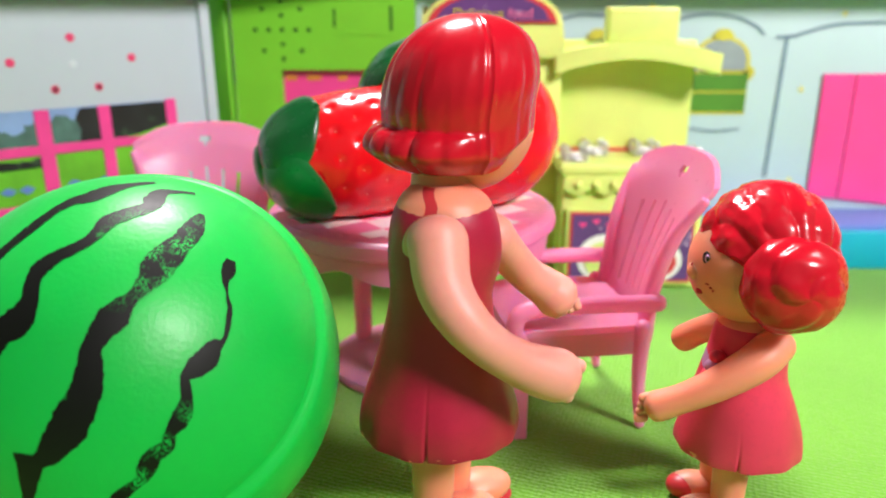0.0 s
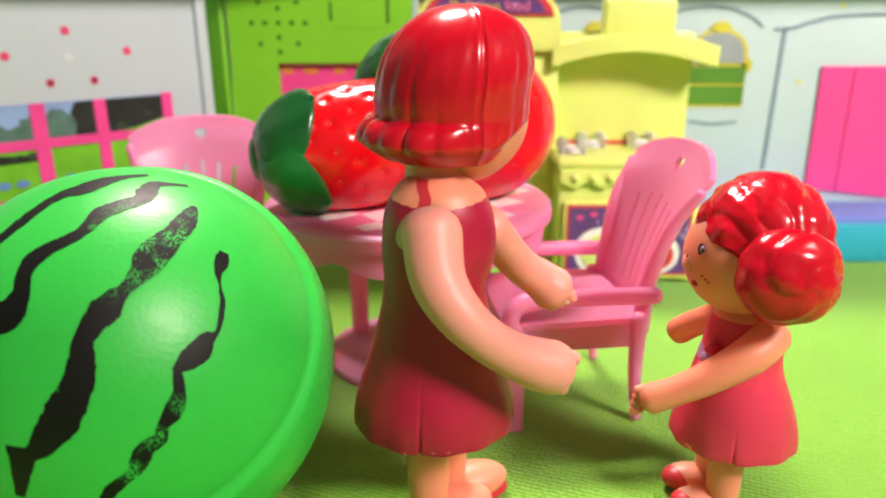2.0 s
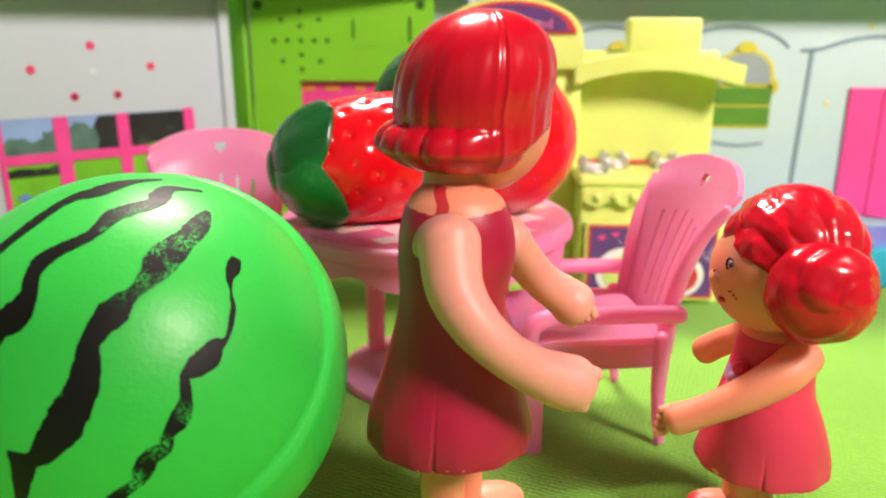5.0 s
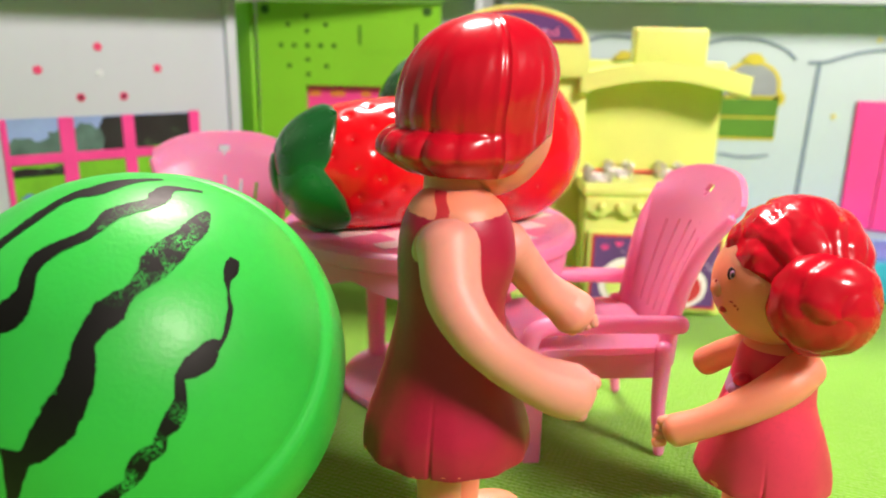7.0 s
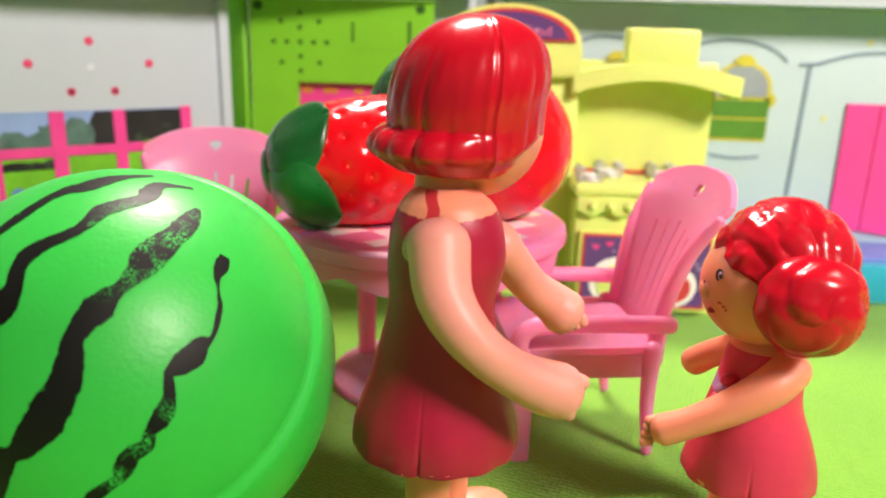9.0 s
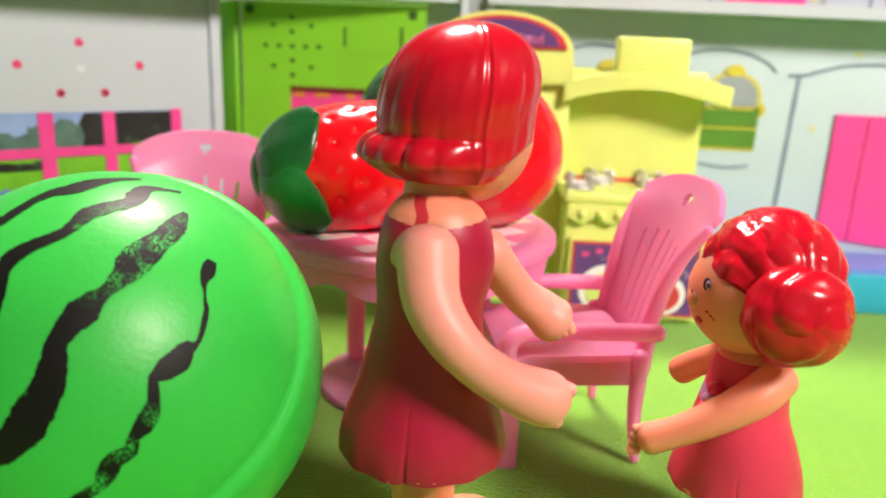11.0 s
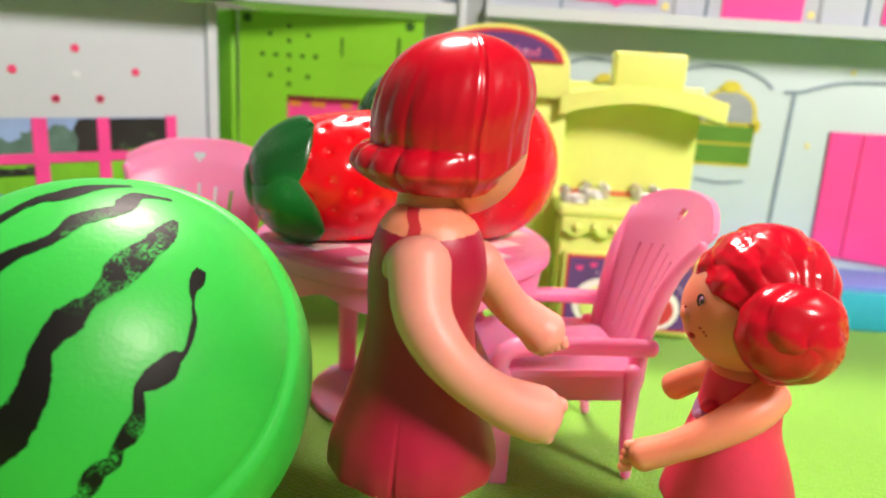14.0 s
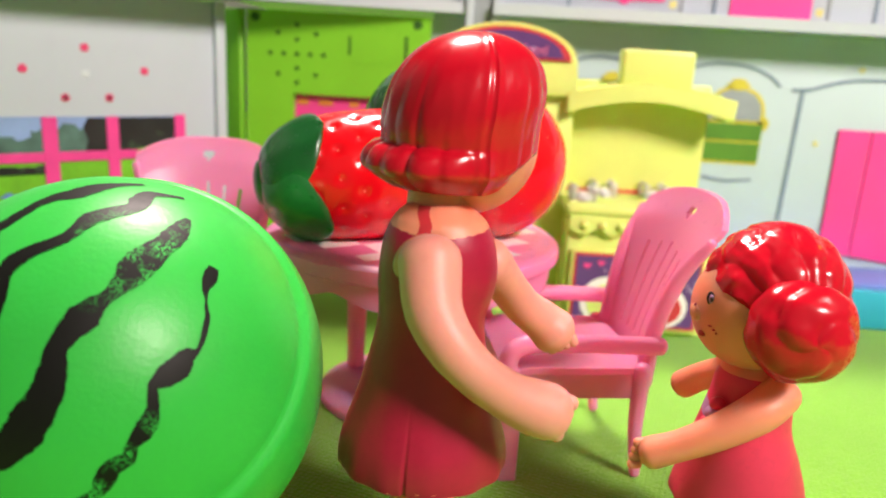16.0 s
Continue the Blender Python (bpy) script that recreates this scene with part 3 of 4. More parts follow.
# ---- toy kitchen ----
def build_kitchen():
    k = thing("toy_kitchen", pose(0.0695, 0.262, 0, 0, 0, 0), "lime-yellow plastic toy kitchen with stove, hood and sign", "toy kitchen")
    hw = 0.0265
    part("stove_body", box((2 * hw, 0.028, 0.042), (0, 0.0145, 0.0211), 0.0012), LIME, k)
    top = part("worktop", box((2 * hw + 0.003, 0.031, 0.0045), (0, 0.0135, 0.0465), 0.0016, seg=3), LIME, k)
    pts = [(-hw, 0.0445)]
    pts += [(-hw + 2 * hw * i / 60, 0.0385 + 0.0013 * math.cos(i / 60 * 10 * math.pi)) for i in range(61)] + [(hw, 0.0445)]
    part("wavy_apron", prism(pts, 0.0025, bevel=0.0004), LIME, k).location = (0, -0.0018, 0)
    for i in range(5):
        part("knob", ellipsoid((-0.021 + 0.0065 * i, -0.002, 0.0412), (0.0016, 0.0014, 0.0016), seg=16, rows=10), LIME, k)
    # oven door with its printed panel
    door = part("oven_door", box((0.049, 0.0016, 0.030), (0, -0.0008, 0.0172), 0.0006), LIME, k)
    part("print_border", box((0.0465, 0.0004, 0.0275), (0, -0.0017, 0.0172), 0), REDPRINT, door)
    part("print_panel", box((0.0445, 0.0004, 0.0255), (0, -0.0019, 0.0172), 0), PURPLE, door)
    for x, z, rx, rz, m in ((-0.010, 0.013, 0.010, 0.0095, WHITE_PRINT), (-0.0095, 0.0125, 0.0078, 0.0072, LIME), (0.011, 0.012, 0.0085, 0.008, WHITE_PRINT), (0.011, 0.0115, 0.0064, 0.0058, REDPRINT)):
        o = part("plate_print", prism([(x + rx * math.cos(2 * math.pi * i / 28), z + rz * math.sin(2 * math.pi * i / 28)) for i in range(28)], 0.0003), m, door)
        o.location = (0, -0.0023 if m is WHITE_PRINT else -0.0026, 0)
    for x, z in ((-0.0185, 0.0262), (-0.0135, 0.0275), (-0.0085, 0.0262), (0.006, 0.0272), (0.0125, 0.0258), (0.018, 0.0272)):
        pts = [(x + 0.0014 * (math.sin(a) ** 3), z + 0.0012 * (0.8125 * math.cos(a) - 0.3125 * math.cos(2 * a) - 0.125 * math.cos(3 * a))) for a in (2 * math.pi * i / 24 for i in range(24))]
        part("heart_print", prism(pts, 0.0003), HOTPINK, door).location = (0, -0.0023, 0)
    # splash back, side cheeks, hood and chimney
    part("splash_back", box((2 * hw - 0.001, 0.004, 0.045), (0.0, 0.0275, 0.0690), 0.0008), LIME, k)
    pts = [(-0.0295, 0.0790)] + [(-0.0275 + 0.055 * i / 24, 0.0805 + 0.0045 * math.sin(math.pi * i / 24)) for i in range(25)] + [(0.0315, 0.0790), (0.0320, 0.0868)]
    pts += [(0.032 - 0.0615 * i / 24, 0.0868 + 0.0045 * math.sin(math.pi * i / 24)) for i in range(1, 25)]
    part("hood_front", prism(pts, 0.003, bevel=0.0008), LIME, k).location = (0, 0.0125, 0)
    rings = []
    for i in range(25):
        x = -0.0285 + 0.0595 * i / 24
        z = 0.0862 + 0.0045 * math.sin(math.pi * i / 24)
        rings.append([Vector((x, 0.0145, z)), Vector((x, 0.0290, z + 0.002)), Vector((x, 0.0290, z - 0.004)), Vector((x, 0.0145, z - 0.0020))])
    part("hood_top", grid_surface(bmesh.new(), rings), LIME, k)
    for x in (-0.0280, 0.0295):
        part("hood_cheek", box((0.003, 0.014, 0.0075), (x, 0.0218, 0.0828), 0.0006), LIME, k)
    part("chimney", box((0.0262, 0.009, 0.0135), (0.003, 0.0215, 0.0965), 0.0012, seg=3), LIME, k)
    # burners with pan supports
    for x, y in ((-0.012, 0.020), (0.0075, 0.020), (-0.0215, 0.008), (0.020, 0.0075)):
        b = part("burner", disc(0.0052, 0.0016, at=(x, y, 0.0486)), CHROME, k)
        part("burner_cap", disc(0.003, 0.0012, at=(x, y, 0.0503)), WHITE_PRINT, b)
        for a in range(4):
            c, s = math.cos(math.pi / 4 + a * math.pi / 2), math.sin(math.pi / 4 + a * math.pi / 2)
            part("pan_support", tube([(x + 0.0056 * c, y + 0.0056 * s, 0.0488, 0.0007), (x + 0.0058 * c, y + 0.0058 * s, 0.0535, 0.0007), (x + 0.0030 * c, y + 0.003 * s, 0.0530, 0.0006)], 8, 10), CHROME, b)
    part("red_trim", box((0.05, 0.0006, 0.0012), (0, 0.0252, 0.0497), 0), REDPRINT, k)
    # left tower with the arched sign
    part("tower_body", box((0.0515, 0.014, 0.094), (-0.0520, 0.0235, 0.0471), 0.0006), LIME, k)
    sg = part("sign_board", prism([(-0.0785, 0.0850), (-0.0272, 0.0850), (-0.0272, 0.0975)] + arc(-0.0528, 0.0965, 0.0257, 3, 177, 30, 0.53) + [(-0.0785, 0.0975)], 0.005, bevel=0.001), LIME, k)
    sg.location = (0, 0.0130, 0)
    part("sign_border", prism([(-0.0765, 0.0975), (-0.0292, 0.0975)] + arc(-0.0528, 0.0975, 0.0232, 4, 176, 30, 0.48), 0.0005), REDPRINT, sg).location = (0, -0.0008, 0)
    part("sign_panel", prism([(-0.0748, 0.0984), (-0.0310, 0.0984)] + arc(-0.0528, 0.0986, 0.0200, 3, 177, 30, 0.44), 0.0005), PURPLE, sg).location = (0, -0.0011, 0)
    for txt, x, m in (("Delicious", -0.0580, YELLOW), ("food", -0.0428, PINK_PRINT)):
        cu = bpy.data.curves.new("sign_text", "FONT")
        cu.body, cu.size, cu.align_x, cu.extrude = txt, 0.0049, "CENTER", 0.0001
        cu.materials.append(m)
        o = new("sign_text", cu)
        o.parent = sg
        o.matrix_basis = pose(x, -0.0014, 0.0994, 90, 0, 0)
    return k


# ---- table, chairs ----
def build_table():
    tb = thing("round_table", pose(-0.009, 0.200, 0, 0, 0, 0), "round pink plastic toy table with checked top", "table")
    R, zt = 0.0405, 0.0495
    seg = 96
    prof = [(0.002, zt - 0.002), (R - 0.006, zt - 0.002), (R - 0.003, zt - 0.0042), (R - 0.0012, zt - 0.0048), (R - 0.0002, zt - 0.004), (R, zt - 0.0026), (R - 0.0004, zt - 0.0010), (R - 0.0016, zt - 0.0001), (R - 0.003, zt), (0.002, zt)]
    rings = [[Vector((r * math.cos(a), r * math.sin(a), z)) for a in (2 * math.pi * i / seg for i in range(seg))] for r, z in prof]
    top = part("tabletop", grid_surface(bmesh.new(), rings), PINK, tb)
    rings = []
    for s, r in enumerate((R - 0.0022, R - 0.0022, R - 0.0034, R - 0.0034)):
        rings.append([Vector((r * math.cos(a), r * math.sin(a), zt - 0.0040 if s in (0, 3) else zt - 0.0080 - 0.0030 * abs(math.sin(5 * a + 0.6)) ** 1.5)) for a in (2 * math.pi * i / 160 for i in range(160))])
    bm = grid_surface(bmesh.new(), rings, cap0=False, cap1=False)
    part("scalloped_apron", bm, PINK, tb)
    # printed cloth pattern: diamond checks trimmed to a circle
    cell, rad, rot = 0.0105, R - 0.0042, radians(38)
    bm = bmesh.new()
    n = 10
    for i in range(-n, n):
        for j in range(-n, n):
            sub = 3
            for a in range(sub):
                for b in range(sub):
                    q = []
                    for u, v in ((a, b), (a + 1, b), (a + 1, b + 1), (a, b + 1)):
                        x, y = (i + u / sub) * cell, (j + v / sub) * cell * 0.8
                        q.append((x * math.cos(rot) - y * math.sin(rot), x * math.sin(rot) + y * math.cos(rot)))
                    if max(math.hypot(*p) for p in q) < rad:
                        f = bm.faces.new([bm.verts.new((p[0], p[1], zt + 0.0002)) for p in q])
                        f.material_index = (i + j) % 2
    bmesh.ops.remove_doubles(bm, verts=bm.verts, dist=1e-5)
    part("checked_print", bm, [WHITE_PRINT, PINK_PRINT], top)
    bm = disc(0.0252, 0.0028, seg=64, lip=0.0008)
    part("base_disc", bm, PINK, tb)
    for a in (145, 25, 265):
        c, s = math.cos(radians(a)), math.sin(radians(a))
        part("leg", tube([(0.0205 * c, 0.0205 * s, 0.0026, 0.0026), (0.0205 * c, 0.0205 * s, 0.02, 0.0029), (0.021 * c, 0.021 * s, 0.0455, 0.0034)], 12, 16), PINK, tb)
    return tb


def build_chair():
    """Moulded armchair that faces -y; origin on the floor under the seat's middle."""
    ch = thing("toy_chair", Matrix(), "translucent pink plastic toy armchair with slotted back", "chair", group="chairs round the toy table")
    hw, hd, zs = 0.0175, 0.0155, 0.0265
    bm = bmesh.new()
    n = 16
    rows_t, rows_b = [], []
    for j in range(n + 1):
        v = -hd - 0.002 + (2 * hd + 0.003) * j / n
        rt, rb = [], []
        for i in range(n + 1):
            u = -1 + 2 * i / n
            dish = -0.0016 * (1 - u * u) * (1 - ((j / n) * 2 - 1) ** 2) - 0.0012 * step01(-v, hd - 0.004, hd + 0.002)
            rt.append(Vector((u * hw * (1.0 + 0.04 * (1 - j / n)), v, zs + 0.0025 + dish)))
            rb.append(rt[-1] + Vector((0, 0, -0.0018)))
        rows_t.append(rt)
        rows_b.append(rb)
    for rows in (rows_t, rows_b):
        grid_surface(bm, rows, closed=False, cap0=False, cap1=False)
    loop = lambda rows: rows[0] + [r[-1] for r in rows[1:]] + rows[-1][-2::-1] + [r[0] for r in rows[-2:0:-1]]
    grid_surface(bm, [loop(rows_t), loop(rows_b)], cap0=False, cap1=False)
    bmesh.ops.remove_doubles(bm, verts=bm.verts, dist=1e-6)
    part("seat", bm, PINK, ch)
    for s in (-1, 1):
        part("seat_rail", box((0.0016, 2 * hd + 0.002, 0.0065), (s * (hw - 0.0006), 0, zs - 0.0022), 0.0006), PINK, ch)
    part("seat_rail", box((2 * hw - 0.004, 0.0016, 0.006), (0, -hd - 0.0006, zs - 0.0024), 0.0006), PINK, ch)
    part("seat_rail", box((2 * hw - 0.004, 0.0016, 0.006), (0, hd - 0.0006, zs - 0.0024), 0.0006), PINK, ch)
    for s in (-1, 1):
        # front leg flares and runs up into the armrest
        part("front_leg", box((0.0026, 0.0044, zs), (s * hw, -hd + 0.0006, zs / 2), 0.0006), PINK, ch)
        part("back_leg", tube([(s * (hw - 0.0006), hd + 0.0016, 0.0012, 0.0013), (s * (hw - 0.0004), hd + 0.0002, 0.014, 0.0017), (s * hw, hd, zs + 0.002, 0.0022)], 12, 12), PINK, ch)
        part("armrest", tube([(s * hw, -hd + 0.0005, zs - 0.001, 0.0022), (s * (hw + 0.0008), -hd - 0.0012, zs + 0.004, 0.0022), (s * (hw + 0.0012), -hd + 0.002, zs + 0.0083, 0.0022), (s * (hw + 0.0012), 0, zs + 0.0088, 0.0021),
                              (s * (hw + 0.0010), hd + 0.003, zs + 0.0084, 0.0021)], 28, 14, side=(1, 0, 0)), PINK, ch)
    # backrest: curved shell with slots and a round hole, leaning back
    zb0, zb1, th = zs - 0.002, 0.0682, 0.0015
    nu, nv = 76, 44

    def shell(u, v, k):
        half = (hw - 0.0002) * (0.87 + 0.34 * step01(v, 0.25, 1.0))
        z = zb0 + (zb1 - zb0) * v - 0.0050 * abs(u) ** 3 * step01(v, 0.70, 1.0)
        lean = 0.0005 + 0.0138 * v ** 1.5 + 0.0012 * step01(v, 0.8, 1.0)
        wrap = -0.0055 * (u * u) * (0.35 + 0.65 * v)
        return Vector((u * half, hd + lean + wrap + k * th + 0.0022, z))

    def gone(u, v):
        if 0.16 < v < 0.70:
            for c in (-0.52, -0.26, 0.0, 0.26, 0.52):
                if abs(u - c) < 0.028 and v < 0.70 - 0.10 * abs(c):
                    return True
        return (u / 0.092) ** 2 + ((v - 0.885) / 0.034) ** 2 < 1

    bm = bmesh.new()
    vg = [[[bm.verts.new(shell(-1 + 2 * i / nu, j / nv, k)) for i in range(nu + 1)] for j in range(nv + 1)] for k in (0, 1)]
    keep = [[not gone(-1 + 2 * (i + 0.5) / nu, (j + 0.5) / nv) for i in range(nu)] for j in range(nv)]
    for j in range(nv):
        for i in range(nu):
            if not keep[j][i]:
                continue
            for k in (0, 1):
                g = vg[k]
                bm.faces.new((g[j][i], g[j][i + 1], g[j + 1][i + 1], g[j + 1][i]))
            for (dj, di), (p, q) in (((-1, 0), ((j, i), (j, i + 1))), ((1, 0), ((j + 1, i), (j + 1, i + 1))), ((0, -1), ((j, i), (j + 1, i))), ((0, 1), ((j, i + 1), (j + 1, i + 1)))):
                jj, ii = j + dj, i + di
                if not (0 <= jj < nv and 0 <= ii < nu and keep[jj][ii]):
                    bm.faces.new((vg[0][p[0]][p[1]], vg[0][q[0]][q[1]], vg[1][q[0]][q[1]], vg[1][p[0]][p[1]]))
    bmesh.ops.delete(bm, geom=[v for v in bm.verts if not v.link_faces], context="VERTS")
    part("backrest", bm, PINK, ch)
    for s in (-1, 1):
        pts = [tuple(shell(s, v, 0.4)) + (r,) for v, r in ((0.0, 0.0022), (0.3, 0.0020), (0.6, 0.0017), (0.9, 0.0012))]
        part("back_post", tube(pts, 18, 12, side=(1, 0, 0)), PINK, ch)
    return ch


# ---- fruit ----
def build_melon():
    R = 0.0367
    m = Matrix(((0.98818, -0.10776, 0.10900, -0.0565), (0.15327, 0.69476, -0.70272, 0.1238), (0, 0.71112, 0.70307, 0.0369), (0, 0, 0, 1)))
    w = thing("toy_watermelon", m, "shiny green plastic toy watermelon with worn black stripes", "watermelon")
    fine = []
    for i in range(161):
        th = math.pi * (0.003 + 0.994 * i / 160)
        z = math.cos(th)
        k = 0.990 + 0.030 * step01(-z, -0.395, -0.350) - 0.016 * step01(-z, -0.30, 0.1) - 0.005 * math.exp(-((z - 0.405) / 0.016) ** 2)
        fine.append((R * k * math.sin(th), R * k * z))
    rings = [[Vector((r * math.cos(a), r * math.sin(a), z)) for a in (2 * math.pi * i / 128 for i in range(128))] for r, z in fine]
    part("rind", grid_surface(bmesh.new(), rings), MELON, w)
    # painted stripes as thin wavy bands on the dome: direction and half width
    bands = (
        [(-0.426, 0.170, 0.888, 1.7), (-0.337, 0.267, 0.903, 1.5), (-0.270, 0.346, 0.899, 1.8), (-0.199, 0.438, 0.877, 1.6), (-0.134, 0.503, 0.854, 2.1), (-0.057, 0.533, 0.844, 3.0), (0.011, 0.596, 0.803, 2.6), (0.085, 0.639, 0.765, 1.4), (0.177, 0.678, 0.713, 0.7)],
        [(-0.359, -0.211, 0.909, 3.7), (-0.285, -0.143, 0.948, 3.1), (-0.221, -0.102, 0.970, 3.7), (-0.189, -0.024, 0.982, 2.0), (-0.188, 0.050, 0.981, 1.9), (-0.169, 0.111, 0.979, 2.2), (-0.105, 0.167, 0.980, 1.8), (-0.019, 0.220, 0.975, 1.5), (0.028, 0.277, 0.960, 1.6), (0.066, 0.354, 0.933, 2.2), (0.131, 0.400, 0.907, 2.2), (0.208, 0.460, 0.863, 2.0), (0.216, 0.518, 0.828, 2.5), (0.232, 0.585, 0.777, 1.7), (0.305, 0.609, 0.732, 0.8), (0.362, 0.619, 0.697, 0.7)],
        [(-0.169, -0.625, 0.762, 1.5), (-0.107, -0.599, 0.794, 2.5), (-0.040, -0.531, 0.846, 3.9), (0.015, -0.457, 0.889, 3.7), (0.049, -0.383, 0.922, 3.2), (0.059, -0.317, 0.947, 2.8), (0.061, -0.254, 0.965, 2.2), (0.090, -0.188, 0.978, 2.4), (0.134, -0.130, 0.982, 3.1), (0.170, -0.076, 0.983, 2.4), (0.211, -0.027, 0.977, 1.5), (0.253, 0.039, 0.967, 2.3), (0.284, 0.111, 0.952, 3.4), (0.326, 0.187, 0.927, 3.1), (0.371, 0.262, 0.891, 2.5), (0.400, 0.353, 0.846, 2.5), (0.419, 0.451, 0.788, 0.7)],
        [(-0.227, -0.751, 0.620, 1.0), (-0.208, -0.698, 0.686, 1.8), (-0.191, -0.642, 0.742, 2.7), (-0.182, -0.595, 0.783, 3.4)],
        [(0.081, -0.800, 0.595, 1.2), (0.130, -0.756, 0.642, 1.5), (0.211, -0.708, 0.674, 1.3), (0.245, -0.663, 0.708, 2.1), (0.272, -0.624, 0.733, 1.9), (0.322, -0.594, 0.737, 1.5), (0.337, -0.551, 0.764, 1.3), (0.375, -0.500, 0.780, 2.1), (0.394, -0.461, 0.795, 1.9), (0.403, -0.427, 0.809, 1.4), (0.403, -0.389, 0.829, 1.1), (0.402, -0.345, 0.848, 1.1), (0.441, -0.305, 0.844, 2.3), (0.481, -0.267, 0.835, 2.5), (0.509, -0.220, 0.832, 2.0), (0.541, -0.188, 0.820, 0.6), (0.556, -0.144, 0.819, 0.6), (0.563, -0.080, 0.823, 0.7), (0.565, -0.039, 0.824, 0.6), (0.557, -0.001, 0.831, 0.4), (0.552, 0.035, 0.833, 0.3), (0.545, 0.087, 0.834, 0.9), (0.553, 0.145, 0.820, 1.7), (0.560, 0.200, 0.804, 1.3)],
        [(-0.86, -0.35, 0.38, 2.0), (-0.75, -0.30, 0.59, 3.0), (-0.70, -0.10, 0.71, 2.5), (-0.66, 0.10, 0.74, 2.0), (-0.55, 0.30, 0.78, 1.5)],
    )
    for k, band in enumerate(bands):
        path = spline(band, 14 * len(band))
        rings = []
        for i, p in enumerate(path):
            d = Vector(path[min(i + 1, len(path) - 1)][:3]) - Vector(path[max(i - 1, 0)][:3])
            c = Vector(p[:3]).normalized()
            s = c.cross(d.normalized()).normalized()
            row = []
            for q in range(9):
                e = -1 + q / 4
                wob = 1 + (0.12 * noise.noise(Vector((i * 0.16, 7.3 * k + (3 if e > 0 else -3), 0.5))) + 0.09 * noise.noise(Vector((i * 0.7, 3.1 * k + (2 if e > 0 else -2), 1.5)))) * abs(e)
                v = (c + s * (e * wob * max(p[3], 0.15) * 0.001 / R / 1.42)).normalized()
                row.append(v * (R * 0.990 + 0.00009))
            rings.append(row)
        part("stripe", grid_surface(bmesh.new(), rings, closed=False, cap0=False, cap1=False), STRIPE, w, "worn black painted stripe")
    return w


def build_strawberry(m, length, width, label, spin=0.0, cap_out=1.0, leaves=5, reach_out=0.245, blunt=2.0):
    """Origin at the middle; +z points to the leafy end."""
    sb = thing("toy_strawberry", m, label, "strawberry", group="toy strawberries on the table")
    rnd = random.Random(7)

    def prof(t):
        # t 0 at the leafy end, 1 at the tip
        return width / 2 * max(0.0, 1 - abs(2 * (t ** 0.92) - 1) ** 2.5) ** 0.5 * (1 + 0.03 * t)

    rings = []
    n, seg = 110, 150
    rows_of_seeds = [(0.16 + 0.092 * j, (j % 2) * 0.5) for j in range(9)]
    for j in range(n + 1):
        t = 0.004 + 0.990 * j / n
        ring = []
        for i in range(seg):
            a = 2 * math.pi * i / seg
            r = max(prof(t), 0.0003)
            dent = 0
            for ts, off in rows_of_seeds:
                cnt = max(5, int(15 * prof(ts) / (width / 2)))
                da = ((a / (2 * math.pi) * cnt + off) % 1.0) - 0.5
                e2 = (da / cnt * 2 * math.pi * r / 0.0012) ** 2 + ((t - ts) * length / 0.0012) ** 2
                dent += 0.00052 * math.exp(-e2)
            ring.append(Vector(((r - dent) * math.cos(a), (r - dent) * math.sin(a), length * (0.5 - t))))
        rings.append(ring)
    body = part("berry", grid_surface(bmesh.new(), rings), STRAW, sb)
    bm = bmesh.new()
    for ts, off in rows_of_seeds:
        cnt = max(5, int(15 * prof(ts) / (width / 2)))
        for k in range(cnt):
            a = (k + 0.5 - off) / cnt * 2 * math.pi
            r = prof(ts) - 0.00054
            mm = Matrix.Translation((r * math.cos(a), r * math.sin(a), length * (0.5 - ts))) @ Matrix.Diagonal((0.0003, 0.0003, 0.0004, 1))
            bmesh.ops.create_icosphere(bm, subdivisions=1, radius=1, matrix=mm)
    tagged(part("seeds", bm, SEED, sb), kind="stuff")
    # leaves hugging the shoulder
    for k in range(leaves):
        a0 = spin + k * 2 * math.pi / leaves
        rows = []
        reach = reach_out + 0.03 * math.cos(2.1 * k)
        for j in range(19):
            v = j / 18
            t = 0.02 + reach * v
            half = (0.62 if leaves == 5 else 0.72) * 5 / leaves * (1 - v ** blunt) ** 0.7 * (0.82 + 0.28 * math.sin(math.pi * v) + 0.10 * math.sin(3.2 * math.pi * v + k)) + 0.02
            row = []
            for i in range(13):
                e = -1 + i / 6
                a = a0 + e * half
                r = prof(t) + 0.0005 + 0.0010 * (1 - abs(e) ** 3) - 0.0005 * math.exp(-(e / 0.10) ** 2) + 0.0006 * cap_out * v ** 3
                row.append(Vector((r * math.cos(a), r * math.sin(a), length * (0.5 - t))))
            rows.append(row)
        bm = grid_surface(bmesh.new(), rows, closed=False, cap0=False, cap1=False)
        inner = [[p - Vector((p.x, p.y, 0)).normalized() * 0.0011 for p in row] for row in rows]
        edge = lambda q: q[0] + [r[-1] for r in q[1:]] + q[-1][-2::-1] + [r[0] for r in q[-2:0:-1]]
        grid_surface(bm, [edge(rows), edge(inner)], cap0=False, cap1=False)
        bmesh.ops.remove_doubles(bm, verts=bm.verts, dist=1e-7)
        part("leaf", bm, LEAF if k % 2 == 0 else LEAF_B, sb, "dark green painted leaf")
    part("stem_cap", ellipsoid((0, 0, length * 0.5 - 0.0012), (0.006, 0.006, 0.0022), seg=24, rows=10), LEAF_B, sb)
    return sb


